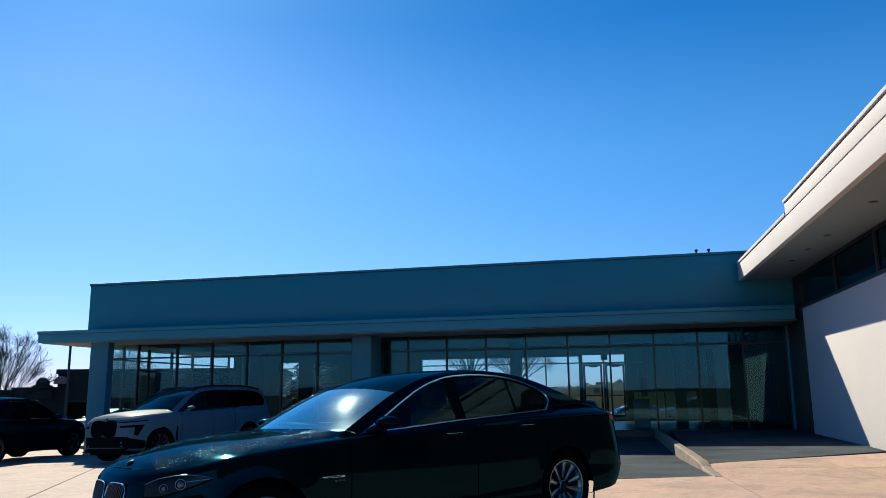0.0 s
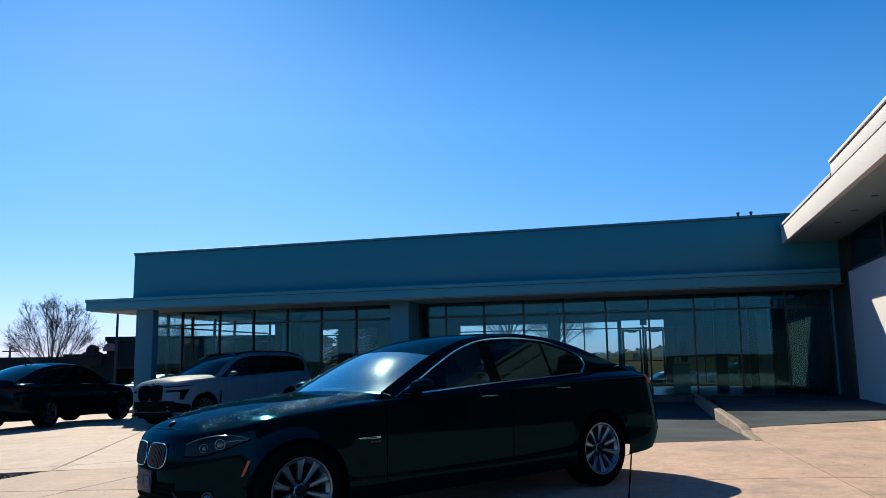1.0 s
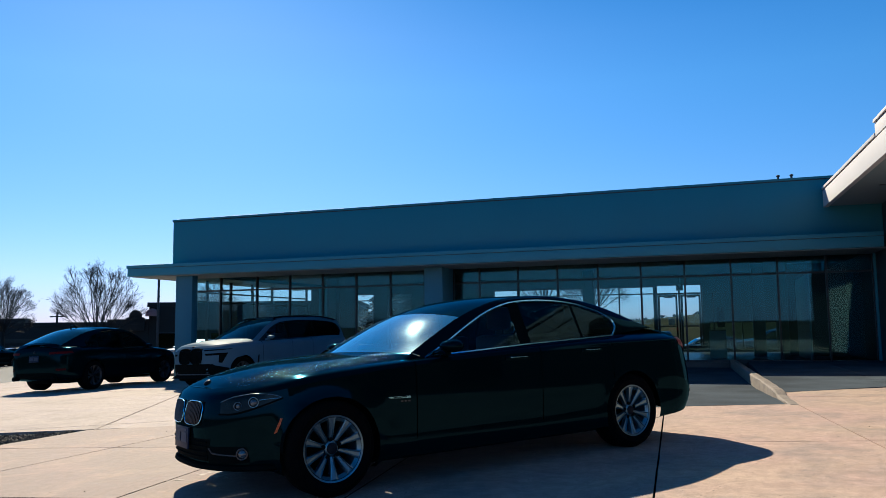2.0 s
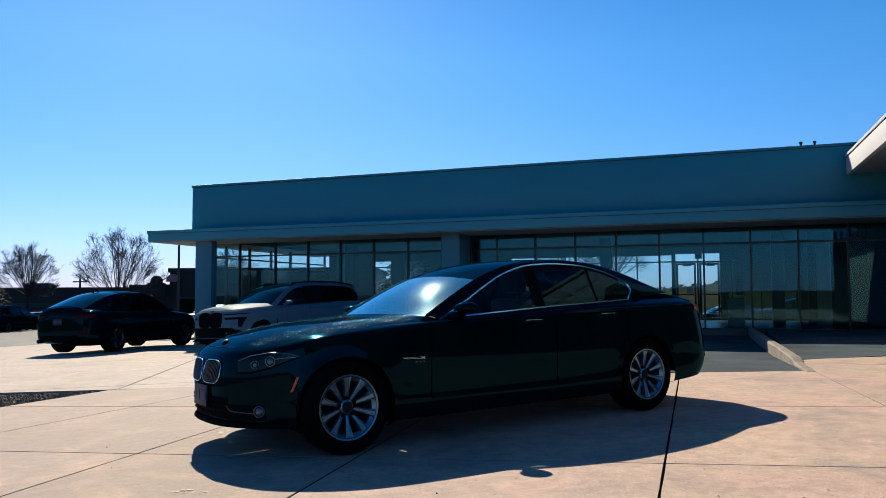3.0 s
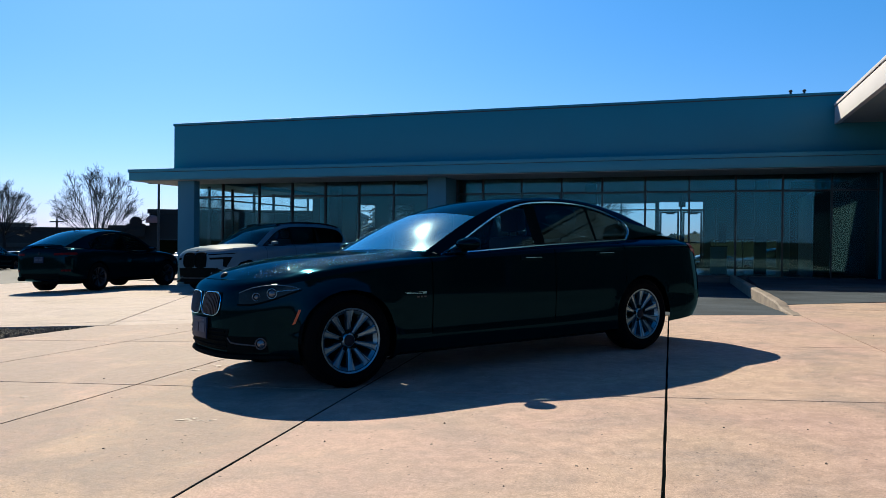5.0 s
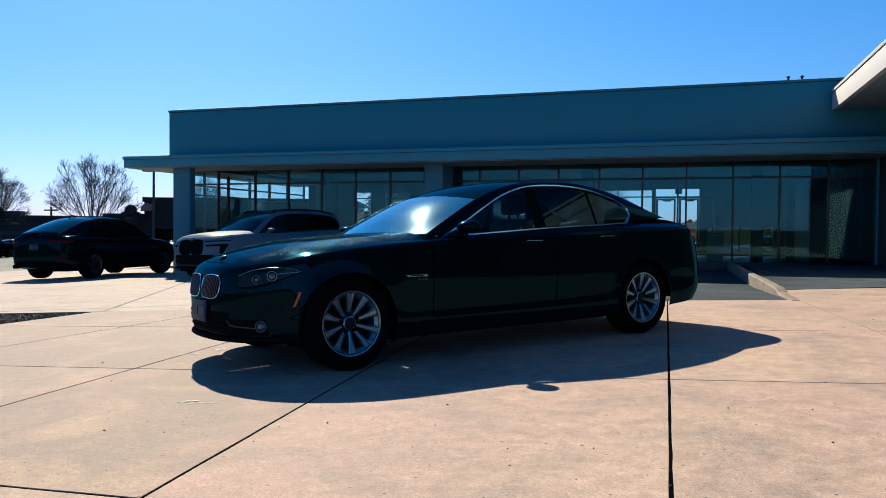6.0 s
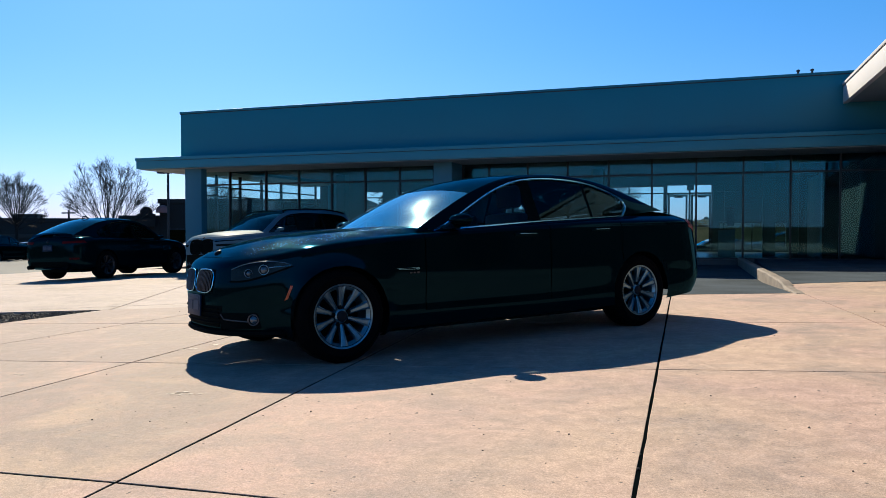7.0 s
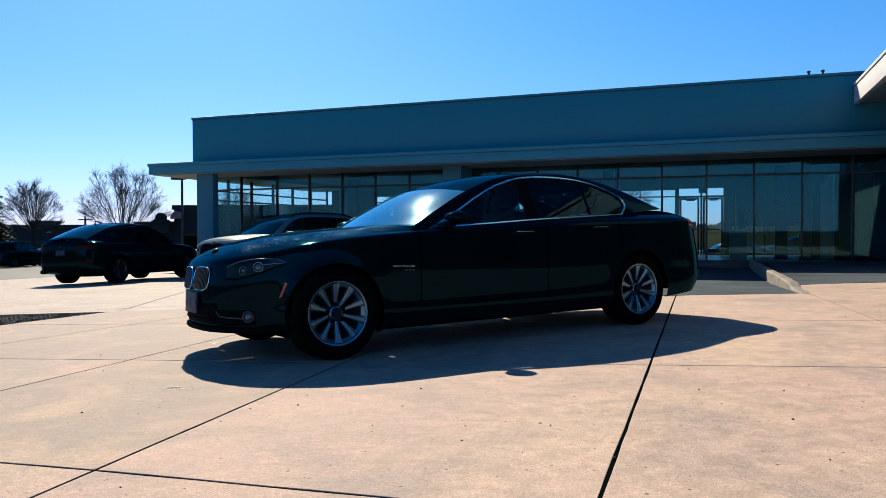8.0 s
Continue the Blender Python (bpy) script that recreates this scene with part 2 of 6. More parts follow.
M = {
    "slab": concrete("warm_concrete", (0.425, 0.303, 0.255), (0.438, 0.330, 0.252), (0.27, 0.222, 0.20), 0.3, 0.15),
    "lot": concrete("pale_concrete", (0.42, 0.345, 0.32), (0.40, 0.33, 0.285), (0.29, 0.245, 0.22), -0.25),
    "joint": mat("joint_filler", (0.004, 0.006, 0.0065), 1.0, vary=0.2, scale=6, spec=0.0),
    "asphalt": mat("asphalt", (0.06, 0.06, 0.062), 0.85, vary=0.15, scale=0.8, fine=90, bump=0.5),
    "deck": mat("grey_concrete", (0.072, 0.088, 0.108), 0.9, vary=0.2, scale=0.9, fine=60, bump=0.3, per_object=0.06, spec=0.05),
    "kerb": mat("kerb_concrete", (0.23, 0.19, 0.155), 0.9, vary=0.16, scale=5, fine=40, bump=0.6, dist=0.008),
    "soil": mat("gravel_soil", (0.030, 0.026, 0.023), 0.95, vary=0.25, scale=8, fine=80, bump=0.8, dist=0.02),
    "crumb": mat("dark_crumb", (0.07, 0.062, 0.055), 0.9, vary=0.2, scale=30),
    "stone": mat("gravel_stone", (0.055, 0.048, 0.043), 0.9, vary=0.2, scale=20, per_object=0.3),
    "field": mat("dry_field", (0.062, 0.053, 0.034), 0.95, vary=0.25, scale=0.03, fine=1.5, bump=0.0, spec=0.0, second=(0.034, 0.034, 0.024)),
    "stucco": mat("pale_stucco", (0.56, 0.54, 0.545), 0.85, vary=0.03, scale=0.6, fine=120, bump=0.06, dist=0.002),
    # panel, column and trim: the facade's blue-green shade is put into grey base colours
    "panel": mat("shaded_grey_panel", (0.036, 0.194, 0.268), 0.55, vary=0.03, scale=0.5, fine=30, bump=0.03),
    "column": mat("shaded_grey_stucco", (0.085, 0.21, 0.275), 0.85, vary=0.04, scale=0.8, fine=120, bump=0.25, dist=0.002),
    "trim": mat("shaded_pale_trim", (0.064, 0.245, 0.318), 0.5, vary=0.04, scale=0.7, fine=30, bump=0.03),
    "dark_metal": mat("dark_bronze_frame", (0.035, 0.037, 0.04), 0.45, metal=0.3, vary=0.08, scale=4, bump=0.03),
    "soffit": mat("soffit_board", (0.24, 0.29, 0.31), 0.8, vary=0.04, scale=0.8, bump=0.05),
    # near-black interior colours carry the dimness of the unlit room
    "inside_wall": mat("showroom_shaded_paint", (0.036, 0.056, 0.063), 0.8, vary=0.05, scale=0.7, bump=0.05),
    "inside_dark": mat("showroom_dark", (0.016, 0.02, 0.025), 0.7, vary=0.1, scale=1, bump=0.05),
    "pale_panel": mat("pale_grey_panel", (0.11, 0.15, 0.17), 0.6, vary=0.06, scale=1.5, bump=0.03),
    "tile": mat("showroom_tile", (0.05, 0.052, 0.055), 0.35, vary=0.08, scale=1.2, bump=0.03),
    "pane": glass("clear_pane", (0.70, 0.84, 0.86), 0.0, 1.58, (0.34, 0.70, 0.78)),
    "pane_back": glass("clear_back_pane", (0.95, 0.97, 0.97), 0.0),
    "pane_dark": glass("dark_tinted_pane", (0.42, 0.52, 0.55), 0.0),
    # the teal sheen colours reflections cool, against the warm ground they mirror
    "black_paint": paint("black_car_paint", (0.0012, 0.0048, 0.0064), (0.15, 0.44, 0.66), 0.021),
    # silver-white paint with the blue-grey of its shaded side put into the base colour
    "white_paint": mat("shaded_white_car_paint", (0.075, 0.140, 0.205), 0.5, vary=0.03, scale=2, fine=900, bump=0.0, coat=0.0, spec=0.02),
    "grey_paint": mat("blue_grey_car_paint", (0.05, 0.07, 0.10), 0.3, vary=0.03, scale=2, fine=900, bump=0.0, coat=1.0),
    "silver_paint": mat("silver_car_paint", (0.42, 0.43, 0.45), 0.3, metal=0.6, vary=0.03, scale=2, fine=900, bump=0.0, coat=1.0),
    "car_glass": glass("tinted_car_glass", (0.08, 0.105, 0.115), 0.01, 1.35, (0.4, 0.75, 0.9)),
    "front_glass": glass("lightly_tinted_car_glass", (0.52, 0.64, 0.69), 0.01, 1.4, (0.4, 0.75, 0.9)),
    "screen_glass": glass("windscreen_glass", (0.66, 0.78, 0.82), 0.040, 3.7, (0.44, 0.82, 1.0), 0.006),
    # sky blue of the reflections is put into the chrome's base colour
    "chrome": mat("sky_tinted_chrome", (0.33, 0.70, 0.97), 0.18, metal=1.0, vary=0.02, scale=20, bump=0.0),
    "alloy": mat("alloy_wheel_silver", (0.18, 0.29, 0.36), 0.30, metal=0.8, vary=0.05, scale=15, bump=0.02),
    "dark_alloy": mat("dark_alloy", (0.07, 0.07, 0.075), 0.35, metal=0.7, vary=0.08, scale=15, bump=0.02),
    "rubber": mat("tyre_rubber", (0.003, 0.004, 0.0048), 0.9, vary=0.15, scale=10, bump=0.2, spec=0.04),
    "plastic": mat("black_plastic", (0.0036, 0.0068, 0.0082), 0.6, vary=0.1, scale=8, bump=0.05, spec=0.004),
    "leather": mat("dark_upholstery", (0.011, 0.012, 0.013), 0.6, vary=0.1, scale=6, bump=0.2),
    "lamp_shell": mat("smoked_lamp_shell", (0.004, 0.009, 0.012), 0.10, vary=0.40, scale=14, bump=0.0, coat=0.0, spec=0.22),
    "lamp_bulb": mat("lamp_reflector", (0.07, 0.11, 0.15), 0.18, metal=0.35, vary=0.1, scale=40, bump=0.0, coat=0.6),
    "tail_red": mat("bright_red_lens", (0.20, 0.004, 0.008), 0.35, vary=0.1, scale=30, bump=0.0, coat=0.0, spec=0.1),
    "red_lens": mat("red_lamp_lens", (0.055, 0.003, 0.006), 0.4, vary=0.1, scale=30, bump=0.0, coat=0.0, spec=0.04),
    "amber_lens": mat("amber_lamp_lens", (0.42, 0.07, 0.018), 0.2, vary=0.1, scale=30, bump=0.0),
    "plate": mat("blue_plate", (0.012, 0.028, 0.065), 0.4, vary=0.08, scale=10, bump=0.02, spec=0.1),
    "plate_bar": mat("plate_bar_white", (0.05, 0.07, 0.11), 0.5, vary=0.05, scale=20, bump=0.0, spec=0.1),
    "paper": mat("white_paper", (0.72, 0.72, 0.70), 0.8, vary=0.03, scale=10, bump=0.02),
    "white_metal": mat("white_painted_metal", (0.42, 0.44, 0.46), 0.5, vary=0.08, scale=5, bump=0.03),
    "bark": mat("grey_bark", (0.018, 0.016, 0.015), 0.95, vary=0.2, scale=6, fine=40, bump=0.8, dist=0.01),
    "needles": mat("spruce_needles", (0.007, 0.014, 0.011), 0.9, vary=0.25, scale=3, fine=20, bump=0.3),
    "brick": mat("brown_brick", (0.030, 0.028, 0.026), 0.9, vary=0.12, scale=0.5, fine=8, bump=0.4, dist=0.01),
    "brick_trim": mat("tan_band", (0.055, 0.052, 0.045), 0.9, vary=0.1, scale=0.5, fine=8, bump=0.2),
    "pink_dome": mat("pink_awning", (0.42, 0.20, 0.17), 0.7, vary=0.05, scale=2, bump=0.05),
    "drop": glass("water_drop", (0.97, 0.98, 1.0), 0.22, 5.0, (0.55, 0.85, 1.0)),
    "stain": mat("pale_stain", (0.55, 0.48, 0.41), 0.8, vary=0.15, scale=30, bump=0.1),
    "cap": mat("wheel_cap_blue", (0.010, 0.016, 0.024), 0.5, vary=0.05, scale=30, bump=0.0, spec=0.08),
}


# ---- building helpers ----
def box(bm, x0, x1, y0, y1, z0, z1, bevel=0.0):
    vs = [bm.verts.new((x, y, z)) for x in (x0, x1) for y in (y0, y1) for z in (z0, z1)]
    fs = [bm.faces.new([vs[i] for i in q]) for q in ((0, 1, 3, 2), (4, 6, 7, 5), (0, 4, 5, 1), (2, 3, 7, 6), (0, 2, 6, 4), (1, 5, 7, 3))]
    if bevel:
        es = list({e for f in fs for e in f.edges})
        bmesh.ops.bevel(bm, geom=es, offset=bevel, segments=2, profile=0.6, affect="EDGES")
    return vs


def tube(bm, pts, radii, sides=6, cap=True):
    """A tapered tube along points."""
    rings = []
    for i, p in enumerate(pts):
        a = (pts[min(i + 1, len(pts) - 1)] - pts[max(i - 1, 0)]).normalized()
        u = a.cross(Vector((0.31, 0.17, 0.93))).normalized() if abs(a.z) < 0.9 else a.cross(Vector((1, 0.2, 0))).normalized()
        v = a.cross(u)
        r = radii[i] if hasattr(radii, "__len__") else radii
        rings.append([bm.verts.new(p + (u * math.cos(k) + v * math.sin(k)) * r) for k in [2 * math.pi * j / sides for j in range(sides)]])
    for a, b in zip(rings, rings[1:]):
        for j in range(sides):
            bm.faces.new((a[j], a[(j + 1) % sides], b[(j + 1) % sides], b[j]))
    if cap:
        bm.faces.new(list(reversed(rings[0])))
        bm.faces.new(rings[-1])


def lathe(bm, prof, n=40, axis="Y", at=(0, 0, 0)):
    """Turn a profile of (radius, along) about an axis."""
    rings = []
    for k in range(n):
        c, s = math.cos(2 * math.pi * k / n), math.sin(2 * math.pi * k / n)
        ring = []
        for r, h in prof:
            p = (r * c, h, r * s) if axis == "Y" else (r * c, r * s, h)
            ring.append(bm.verts.new(Vector(p) + Vector(at)))
        rings.append(ring)
    for k in range(n):
        a, b = rings[k], rings[(k + 1) % n]
        for i in range(len(prof) - 1):
            bm.faces.new((a[i], a[i + 1], b[i + 1], b[i]))


def grid(bm, rows):
    """A sheet through rows of points."""
    vs = [[bm.verts.new(p) for p in r] for r in rows]
    for a, b in zip(vs, vs[1:]):
        for i in range(len(a) - 1):
            bm.faces.new((a[i], a[i + 1], b[i + 1], b[i]))
    return vs


def to_mesh(name, bm, material, smooth=True, angle=35):
    bmesh.ops.recalc_face_normals(bm, faces=bm.faces)
    if smooth:
        lim = math.cos(radians(angle))
        for f in bm.faces:
            f.smooth = True
        for e in bm.edges:
            if len(e.link_faces) == 2 and e.link_faces[0].normal.dot(e.link_faces[1].normal) < lim:
                e.smooth = False
    me = bpy.data.meshes.new(name)
    bm.to_mesh(me)
    bm.free()
    me.materials.append(material)
    return me


def part(name, bm, material, parent=None, label="", smooth=True, angle=35):
    ob = new(name, to_mesh(name, bm, material, smooth, angle))
    ob.parent = parent
    if label:
        tagged(ob, label)
    return ob


def thing(name, m, label, category, group="", kind=""):
    ob = new(name)
    ob.empty_display_size = 0.3
    ob.matrix_world = m
    return tagged(ob, label, category, group, kind)


def solo(name, bm, material, label, category, kind="", smooth=True, angle=35, group=""):
    return tagged(part(name, bm, material, None, "", smooth, angle), label, category, group, kind)


def quick_box(name, dims, material, parent=None, label="", bevel=0.006):
    bm = bmesh.new()
    box(bm, *dims, bevel)
    return part(name, bm, material, parent, label)


def spline(pts, n):
    """n points along a smooth curve through pts (any number of coordinates)."""
    P = np.array([2 * np.array(pts[0]) - np.array(pts[1])] + [np.array(p, float) for p in pts] + [2 * np.array(pts[-1]) - np.array(pts[-2])], float)
    out = []
    for k in range(n):
        s = k / (n - 1) * (len(pts) - 1)
        i = min(int(s), len(pts) - 2)
        t = s - i
        a, b, c, d = P[i], P[i + 1], P[i + 2], P[i + 3]
        out.append(0.5 * (2 * b + (c - a) * t + (2 * a - 5 * b + 4 * c - d) * t * t + (3 * b - a - 3 * c + d) * t ** 3))
    return out


def lerp_table(tab, x):
    """Smooth look-up of a table of rows (x, a, b, ...), x rising."""
    xs = [r[0] for r in tab]
    return [float(np.interp(x, xs, [r[k] for r in tab])) for k in range(1, len(tab[0]))]


def gz(x, y=0.0):
    """Height of the lot: it falls gently to the left."""
    return 0.03 * max(min(x, 2.0), -70.0)


# ---- ground ----
def clip(poly, px, py, nx, ny):
    """The part of a polygon on the side of the line through (px, py) to which (nx, ny) points."""
    out = []
    for (ax, ay), (bx, by) in zip(poly, poly[1:] + poly[:1]):
        da, db = (ax - px) * nx + (ay - py) * ny, (bx - px) * nx + (by - py) * ny
        if da >= 0:
            out.append((ax, ay))
        if da * db < 0:
            t = da / (da - db)
            out.append((ax + (bx - ax) * t, ay + (by - ay) * t))
    return out


def prism(bm, poly, top, thick=0.1, chamfer=0.008, gap=0.006):
    """A slab over a polygon, with a worn edge, its top at height top(x, y)."""
    cx, cy = sum(p[0] for p in poly) / len(poly), sum(p[1] for p in poly) / len(poly)

    def ring(shrink, dz):
        r = []
        for x, y in poly:
            l = math.hypot(x - cx, y - cy) or 1
            k = 1 - 1.4 * shrink / l
            xx, yy = cx + (x - cx) * k, cy + (y - cy) * k
            r.append(bm.verts.new((xx, yy, top(xx, yy) + dz)))
        return r
    rings = [ring(gap, -thick), ring(gap, -chamfer), ring(gap + chamfer, 0)]
    for a, b in zip(rings, rings[1:]):
        for i in range(len(a)):
            j = (i + 1) % len(a)
            bm.faces.new((a[i], a[j], b[j], b[i]))
    bm.faces.new(rings[-1])


def inset(poly, d):
    """The polygon drawn in by d along every edge."""
    s = 1 if sum(a[0] * b[1] - b[0] * a[1] for a, b in zip(poly, poly[1:] + poly[:1])) > 0 else -1
    out = list(poly)
    for a, b in zip(poly, poly[1:] + poly[:1]):
        l = math.hypot(b[0] - a[0], b[1] - a[1])
        if l > 1e-6 and len(out) > 2:
            nx, ny = -s * (b[1] - a[1]) / l, s * (b[0] - a[0]) / l
            out = clip(out, a[0] + nx * d, a[1] + ny * d, nx, ny)
    return out


def worn(poly, seed, step=0.2, chip=0.0018):
    """The polygon with its long edges broken into short, slightly chipped runs."""
    rnd = random.Random(seed)
    out = []
    for a, b in zip(poly, poly[1:] + poly[:1]):
        n = max(1, min(16, int(math.hypot(b[0] - a[0], b[1] - a[1]) / step)))
        for k in range(n):
            j = chip if k else 0.0
            out.append((a[0] + (b[0] - a[0]) * k / n + rnd.uniform(-j, j), a[1] + (b[1] - a[1]) * k / n + rnd.uniform(-j, j)))
    return out


def area(poly):
    return 0.5 * abs(sum(a[0] * b[1] - b[0] * a[1] for a, b in zip(poly, poly[1:] + poly[:1])))


def hill(x, y):
    """Rolling land beyond the lot."""
    d = math.hypot(x, y)
    k = min(max((d - 90) / 250, 0), 1)
    open_side = min(max((x + 0.62 * y) / (0.2 * y + 1), 0), 1) if y > 0 else 0.0     # a ridge rises behind the showroom
    far = (5.0 + 9.0 * open_side) * k * (0.62 + 0.3 * math.sin(x * 0.011 + 1.0) * math.cos(y * 0.007) + 0.25 * math.sin(x * 0.031))
    dip = (1.15 * min(max((-y - 14.0) / 5, 0), 1) + 0.56 * min(max((y - 31.5) / 9, 0), 1)) * (1 - k)      # the street side lies lower
    return gz(x) - 0.5 - dip + (far if y > 0 else 0.8 * far)


steps = [0, 6, 10, 14, 19, 25.5, 31.5, 45, 60, 80, 105, 135, 170, 215, 270, 340, 430, 560, 750, 1000, 1400, 2000]
axis = [-s for s in reversed(steps[1:])] + steps
bm = bmesh.new()
grid(bm, [[(x, y, hill(x, y)) for x in axis] for y in axis])
solo("ground", bm, M["field"], "dry brown grass field rolling to the horizon", "ground", "structure", angle=80)

# joints that run towards the building, and across: (place, slant)
LENGTHWISE = [(-7.9, 0.0), (-5.48, 0.0), (-3.42, -0.11), (-1.70, -0.12), (0.31, -0.04), (2.2, -0.08), (4.1, -0.08), (6.0, -0.08), (7.9, -0.08)]
CROSSWISE = [(-14.2, 0.05), (-12.5, 0.05), (-10.0, 0.05), (-7.5, 0.05), (-4.93, 0.02), (-2.26, 0.103), (0.28, 0.11), (4.6, 0.12), (9.5, 0.12)]


def joint_cross(i, j):
    """Where two joints meet."""
    (x0, a), (y0, b) = LENGTHWISE[i], CROSSWISE[j]
    y = (y0 + b * (x0 + a * 2.5)) / (1 - a * b)
    return (x0 + a * (y + 2.5), y + (0.022 if (i, j) == (3, 4) else 0.0))       # one corner has crept


def bed_sheet(name, poly, material, dz, label):
    bm = bmesh.new()
    for x0, x1, deep in ((-99, 0.5, 0.0), (0.5, 2.0, 0.03), (2.0, 99, 0.03)):   # the fall ends at x = 2, where the bed lies deeper
        piece = clip(clip(poly, x0, 0, 1, 0), x1, 0, -1, 0)
        if len(piece) > 2:
            bm.faces.new([bm.verts.new((x, y, gz(x) + dz - deep)) for x, y in piece])
    return solo(name, bm, material, label, "pavement", "structure")


pavement = bed_sheet("pavement", [(-7.24, -14), (9, -14), (9, 8.6), (5.6, 8.2), (1.7, 5.4), (1.66, 3.75), (0.3, 3.55), (-6.17, 1.57), (-7.24, 1.1)], M["joint"], -0.003,
                     "warm tan concrete forecourt slabs with dark joints")
BORDER = (((-8.58, 0.52), (-6.17, 1.59)), ((-6.17, 1.59), (0.3, 3.6)), ((0.3, 3.6), (1.65, 3.8)))


def build_slabs():
    for i in range(len(LENGTHWISE) - 1):
        for j in range(len(CROSSWISE) - 1):
            poly = [joint_cross(i, j), joint_cross(i + 1, j), joint_cross(i + 1, j + 1), joint_cross(i, j + 1)]
            poly = clip(poly, -7.22, 0, 1, 0)
            if i < 5:
                for (ax, ay), (bx, by) in BORDER:
                    if len(poly) > 2:
                        poly = clip(poly, ax, ay, by - ay, -(bx - ax))
            elif len(poly) > 2:
                poly = clip(poly, 1.65, 5.5, 7.9 - 5.5, -(4.9 - 1.65))
            if len(poly) > 2 and area(poly) > 0.05:
                bm = bmesh.new()
                prism(bm, worn(inset(poly, 0.0076), i * 40 + j), lambda x, y: gz(x), 0.1, 0.0012, 0.0)
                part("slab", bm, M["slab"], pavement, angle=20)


# pale lot beyond the dark edge
lot = bed_sheet("parking_lot", [(-90, -16), (-22, -5.4), (-8.58, 0.60), (-6.17, 1.66), (-2.4, 2.85), (-2.4, 16.2), (-19.6, 16.2), (-19.6, 70), (-90, 70)], M["asphalt"], -0.05,
                "pale sun-bleached concrete parking lot")


def build_lot():
    a = math.atan2(0.88, -0.48) - math.pi / 2
    c, s = math.cos(a), math.sin(a)
    for i in range(-12, 5):
        for j in range(-4, 8):
            poly = [(-7.58 + u * c - v * s, 1.85 + u * s + v * c) for u, v in ((i * 6, j * 9), (i * 6 + 6, j * 9), (i * 6 + 6, j * 9 + 9), (i * 6, j * 9 + 9))]
            for (ax, ay), (bx, by) in (((-22, -5.3), (-8.58, 0.66)), ((-6.17, 1.72), (-2.4, 2.93))):
                if len(poly) > 2:
                    poly = clip(poly, ax, ay, -(by - ay), bx - ax)
            if len(poly) > 2:
                poly = clip(poly, -2.4, 0, -1, 0)
            if len(poly) > 2:
                poly = clip(poly, -37.0, 25.2, 0.72, -0.69)
            for side in (-1, 1):                        # west of the showroom the lot runs on, beside it it stops at the glazing
                piece = clip(poly, -19.6, 0, side, 0) if len(poly) > 2 else poly
                if side > 0 and len(piece) > 2:
                    piece = clip(piece, 0, 16.2, 0, -1)
                if len(piece) > 2 and area(piece) > 0.05:
                    bm = bmesh.new()
                    prism(bm, piece, lambda x, y: gz(x) - 0.02, 0.1, 0.01, 0.012 if area(piece) > 50 else 0.004)
                    part("slab", bm, M["lot"], lot, angle=20)


# gravel bed in the corner
bm = bmesh.new()
prism(bm, [(-7.26, 1.08), (-8.6, 0.5), (-22, -5.4), (-22, -14), (-7.26, -14)], lambda x, y: gz(x) - 0.016, 0.1, 0.005, 0.0)
bed = solo("gravel_bed", bm, M["soil"], "dark gravel planting bed beside the forecourt", "ground", "structure")


def build_gravel():
    rnd = random.Random(4)
    bm = bmesh.new()
    for _ in range(4200):
        x = -7.3 - 6.5 * rnd.random() ** 1.5
        top = 1.02 + (x + 7.3) * 0.445
        y = top - rnd.random() * (1.4 + 0.25 * (-7.3 - x))
        r = rnd.uniform(0.008, 0.026)
        m = Matrix.Translation((x, y, gz(x) - 0.016 + r * 0.4)) @ Matrix.Rotation(rnd.random() * 6, 4, "Z") @ Matrix.Diagonal((r * rnd.uniform(0.8, 1.5), r, r * rnd.uniform(0.5, 0.9), 1))
        octa(bm, m)
    solo("gravel", bm, M["stone"], "loose dark gravel stones in the bed", "gravel", "stuff", smooth=False)


def octa(bm, m):
    v = [bm.verts.new(m @ Vector(p)) for p in ((1, 0, 0), (0, 1, 0), (-1, 0, 0), (0, -1, 0), (0, 0, 1), (0, 0, -1))]
    for a, b in ((0, 1), (1, 2), (2, 3), (3, 0)):
        bm.faces.new((v[a], v[b], v[4]))
        bm.faces.new((v[b], v[a], v[5]))


# sunken drive, raised deck and the kerb between them
def drive_z(x, y):
    t = min(max((y - 3.7) / 4.5, 0), 1)
    return (1 - t) * gz(x) + t * -0.10 + 0.002


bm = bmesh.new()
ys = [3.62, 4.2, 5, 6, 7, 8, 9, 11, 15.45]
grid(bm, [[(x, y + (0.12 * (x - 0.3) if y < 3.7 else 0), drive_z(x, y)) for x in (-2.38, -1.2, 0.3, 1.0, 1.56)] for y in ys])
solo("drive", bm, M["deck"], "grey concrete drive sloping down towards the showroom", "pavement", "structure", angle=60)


def deck_z(x, y):
    return 0.055 + 0.002 * (y - 5.5) + 0.008 * (x - 1.65)


deck = thing("deck", Matrix(), "grey concrete apron along the showroom wing", "pavement", kind="structure")


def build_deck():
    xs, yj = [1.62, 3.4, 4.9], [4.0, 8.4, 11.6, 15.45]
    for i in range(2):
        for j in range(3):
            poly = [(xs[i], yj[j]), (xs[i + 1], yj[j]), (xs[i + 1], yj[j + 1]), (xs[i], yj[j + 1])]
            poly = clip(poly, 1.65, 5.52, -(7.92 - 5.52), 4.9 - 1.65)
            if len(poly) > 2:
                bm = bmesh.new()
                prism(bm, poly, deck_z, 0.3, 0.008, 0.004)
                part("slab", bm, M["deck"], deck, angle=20)


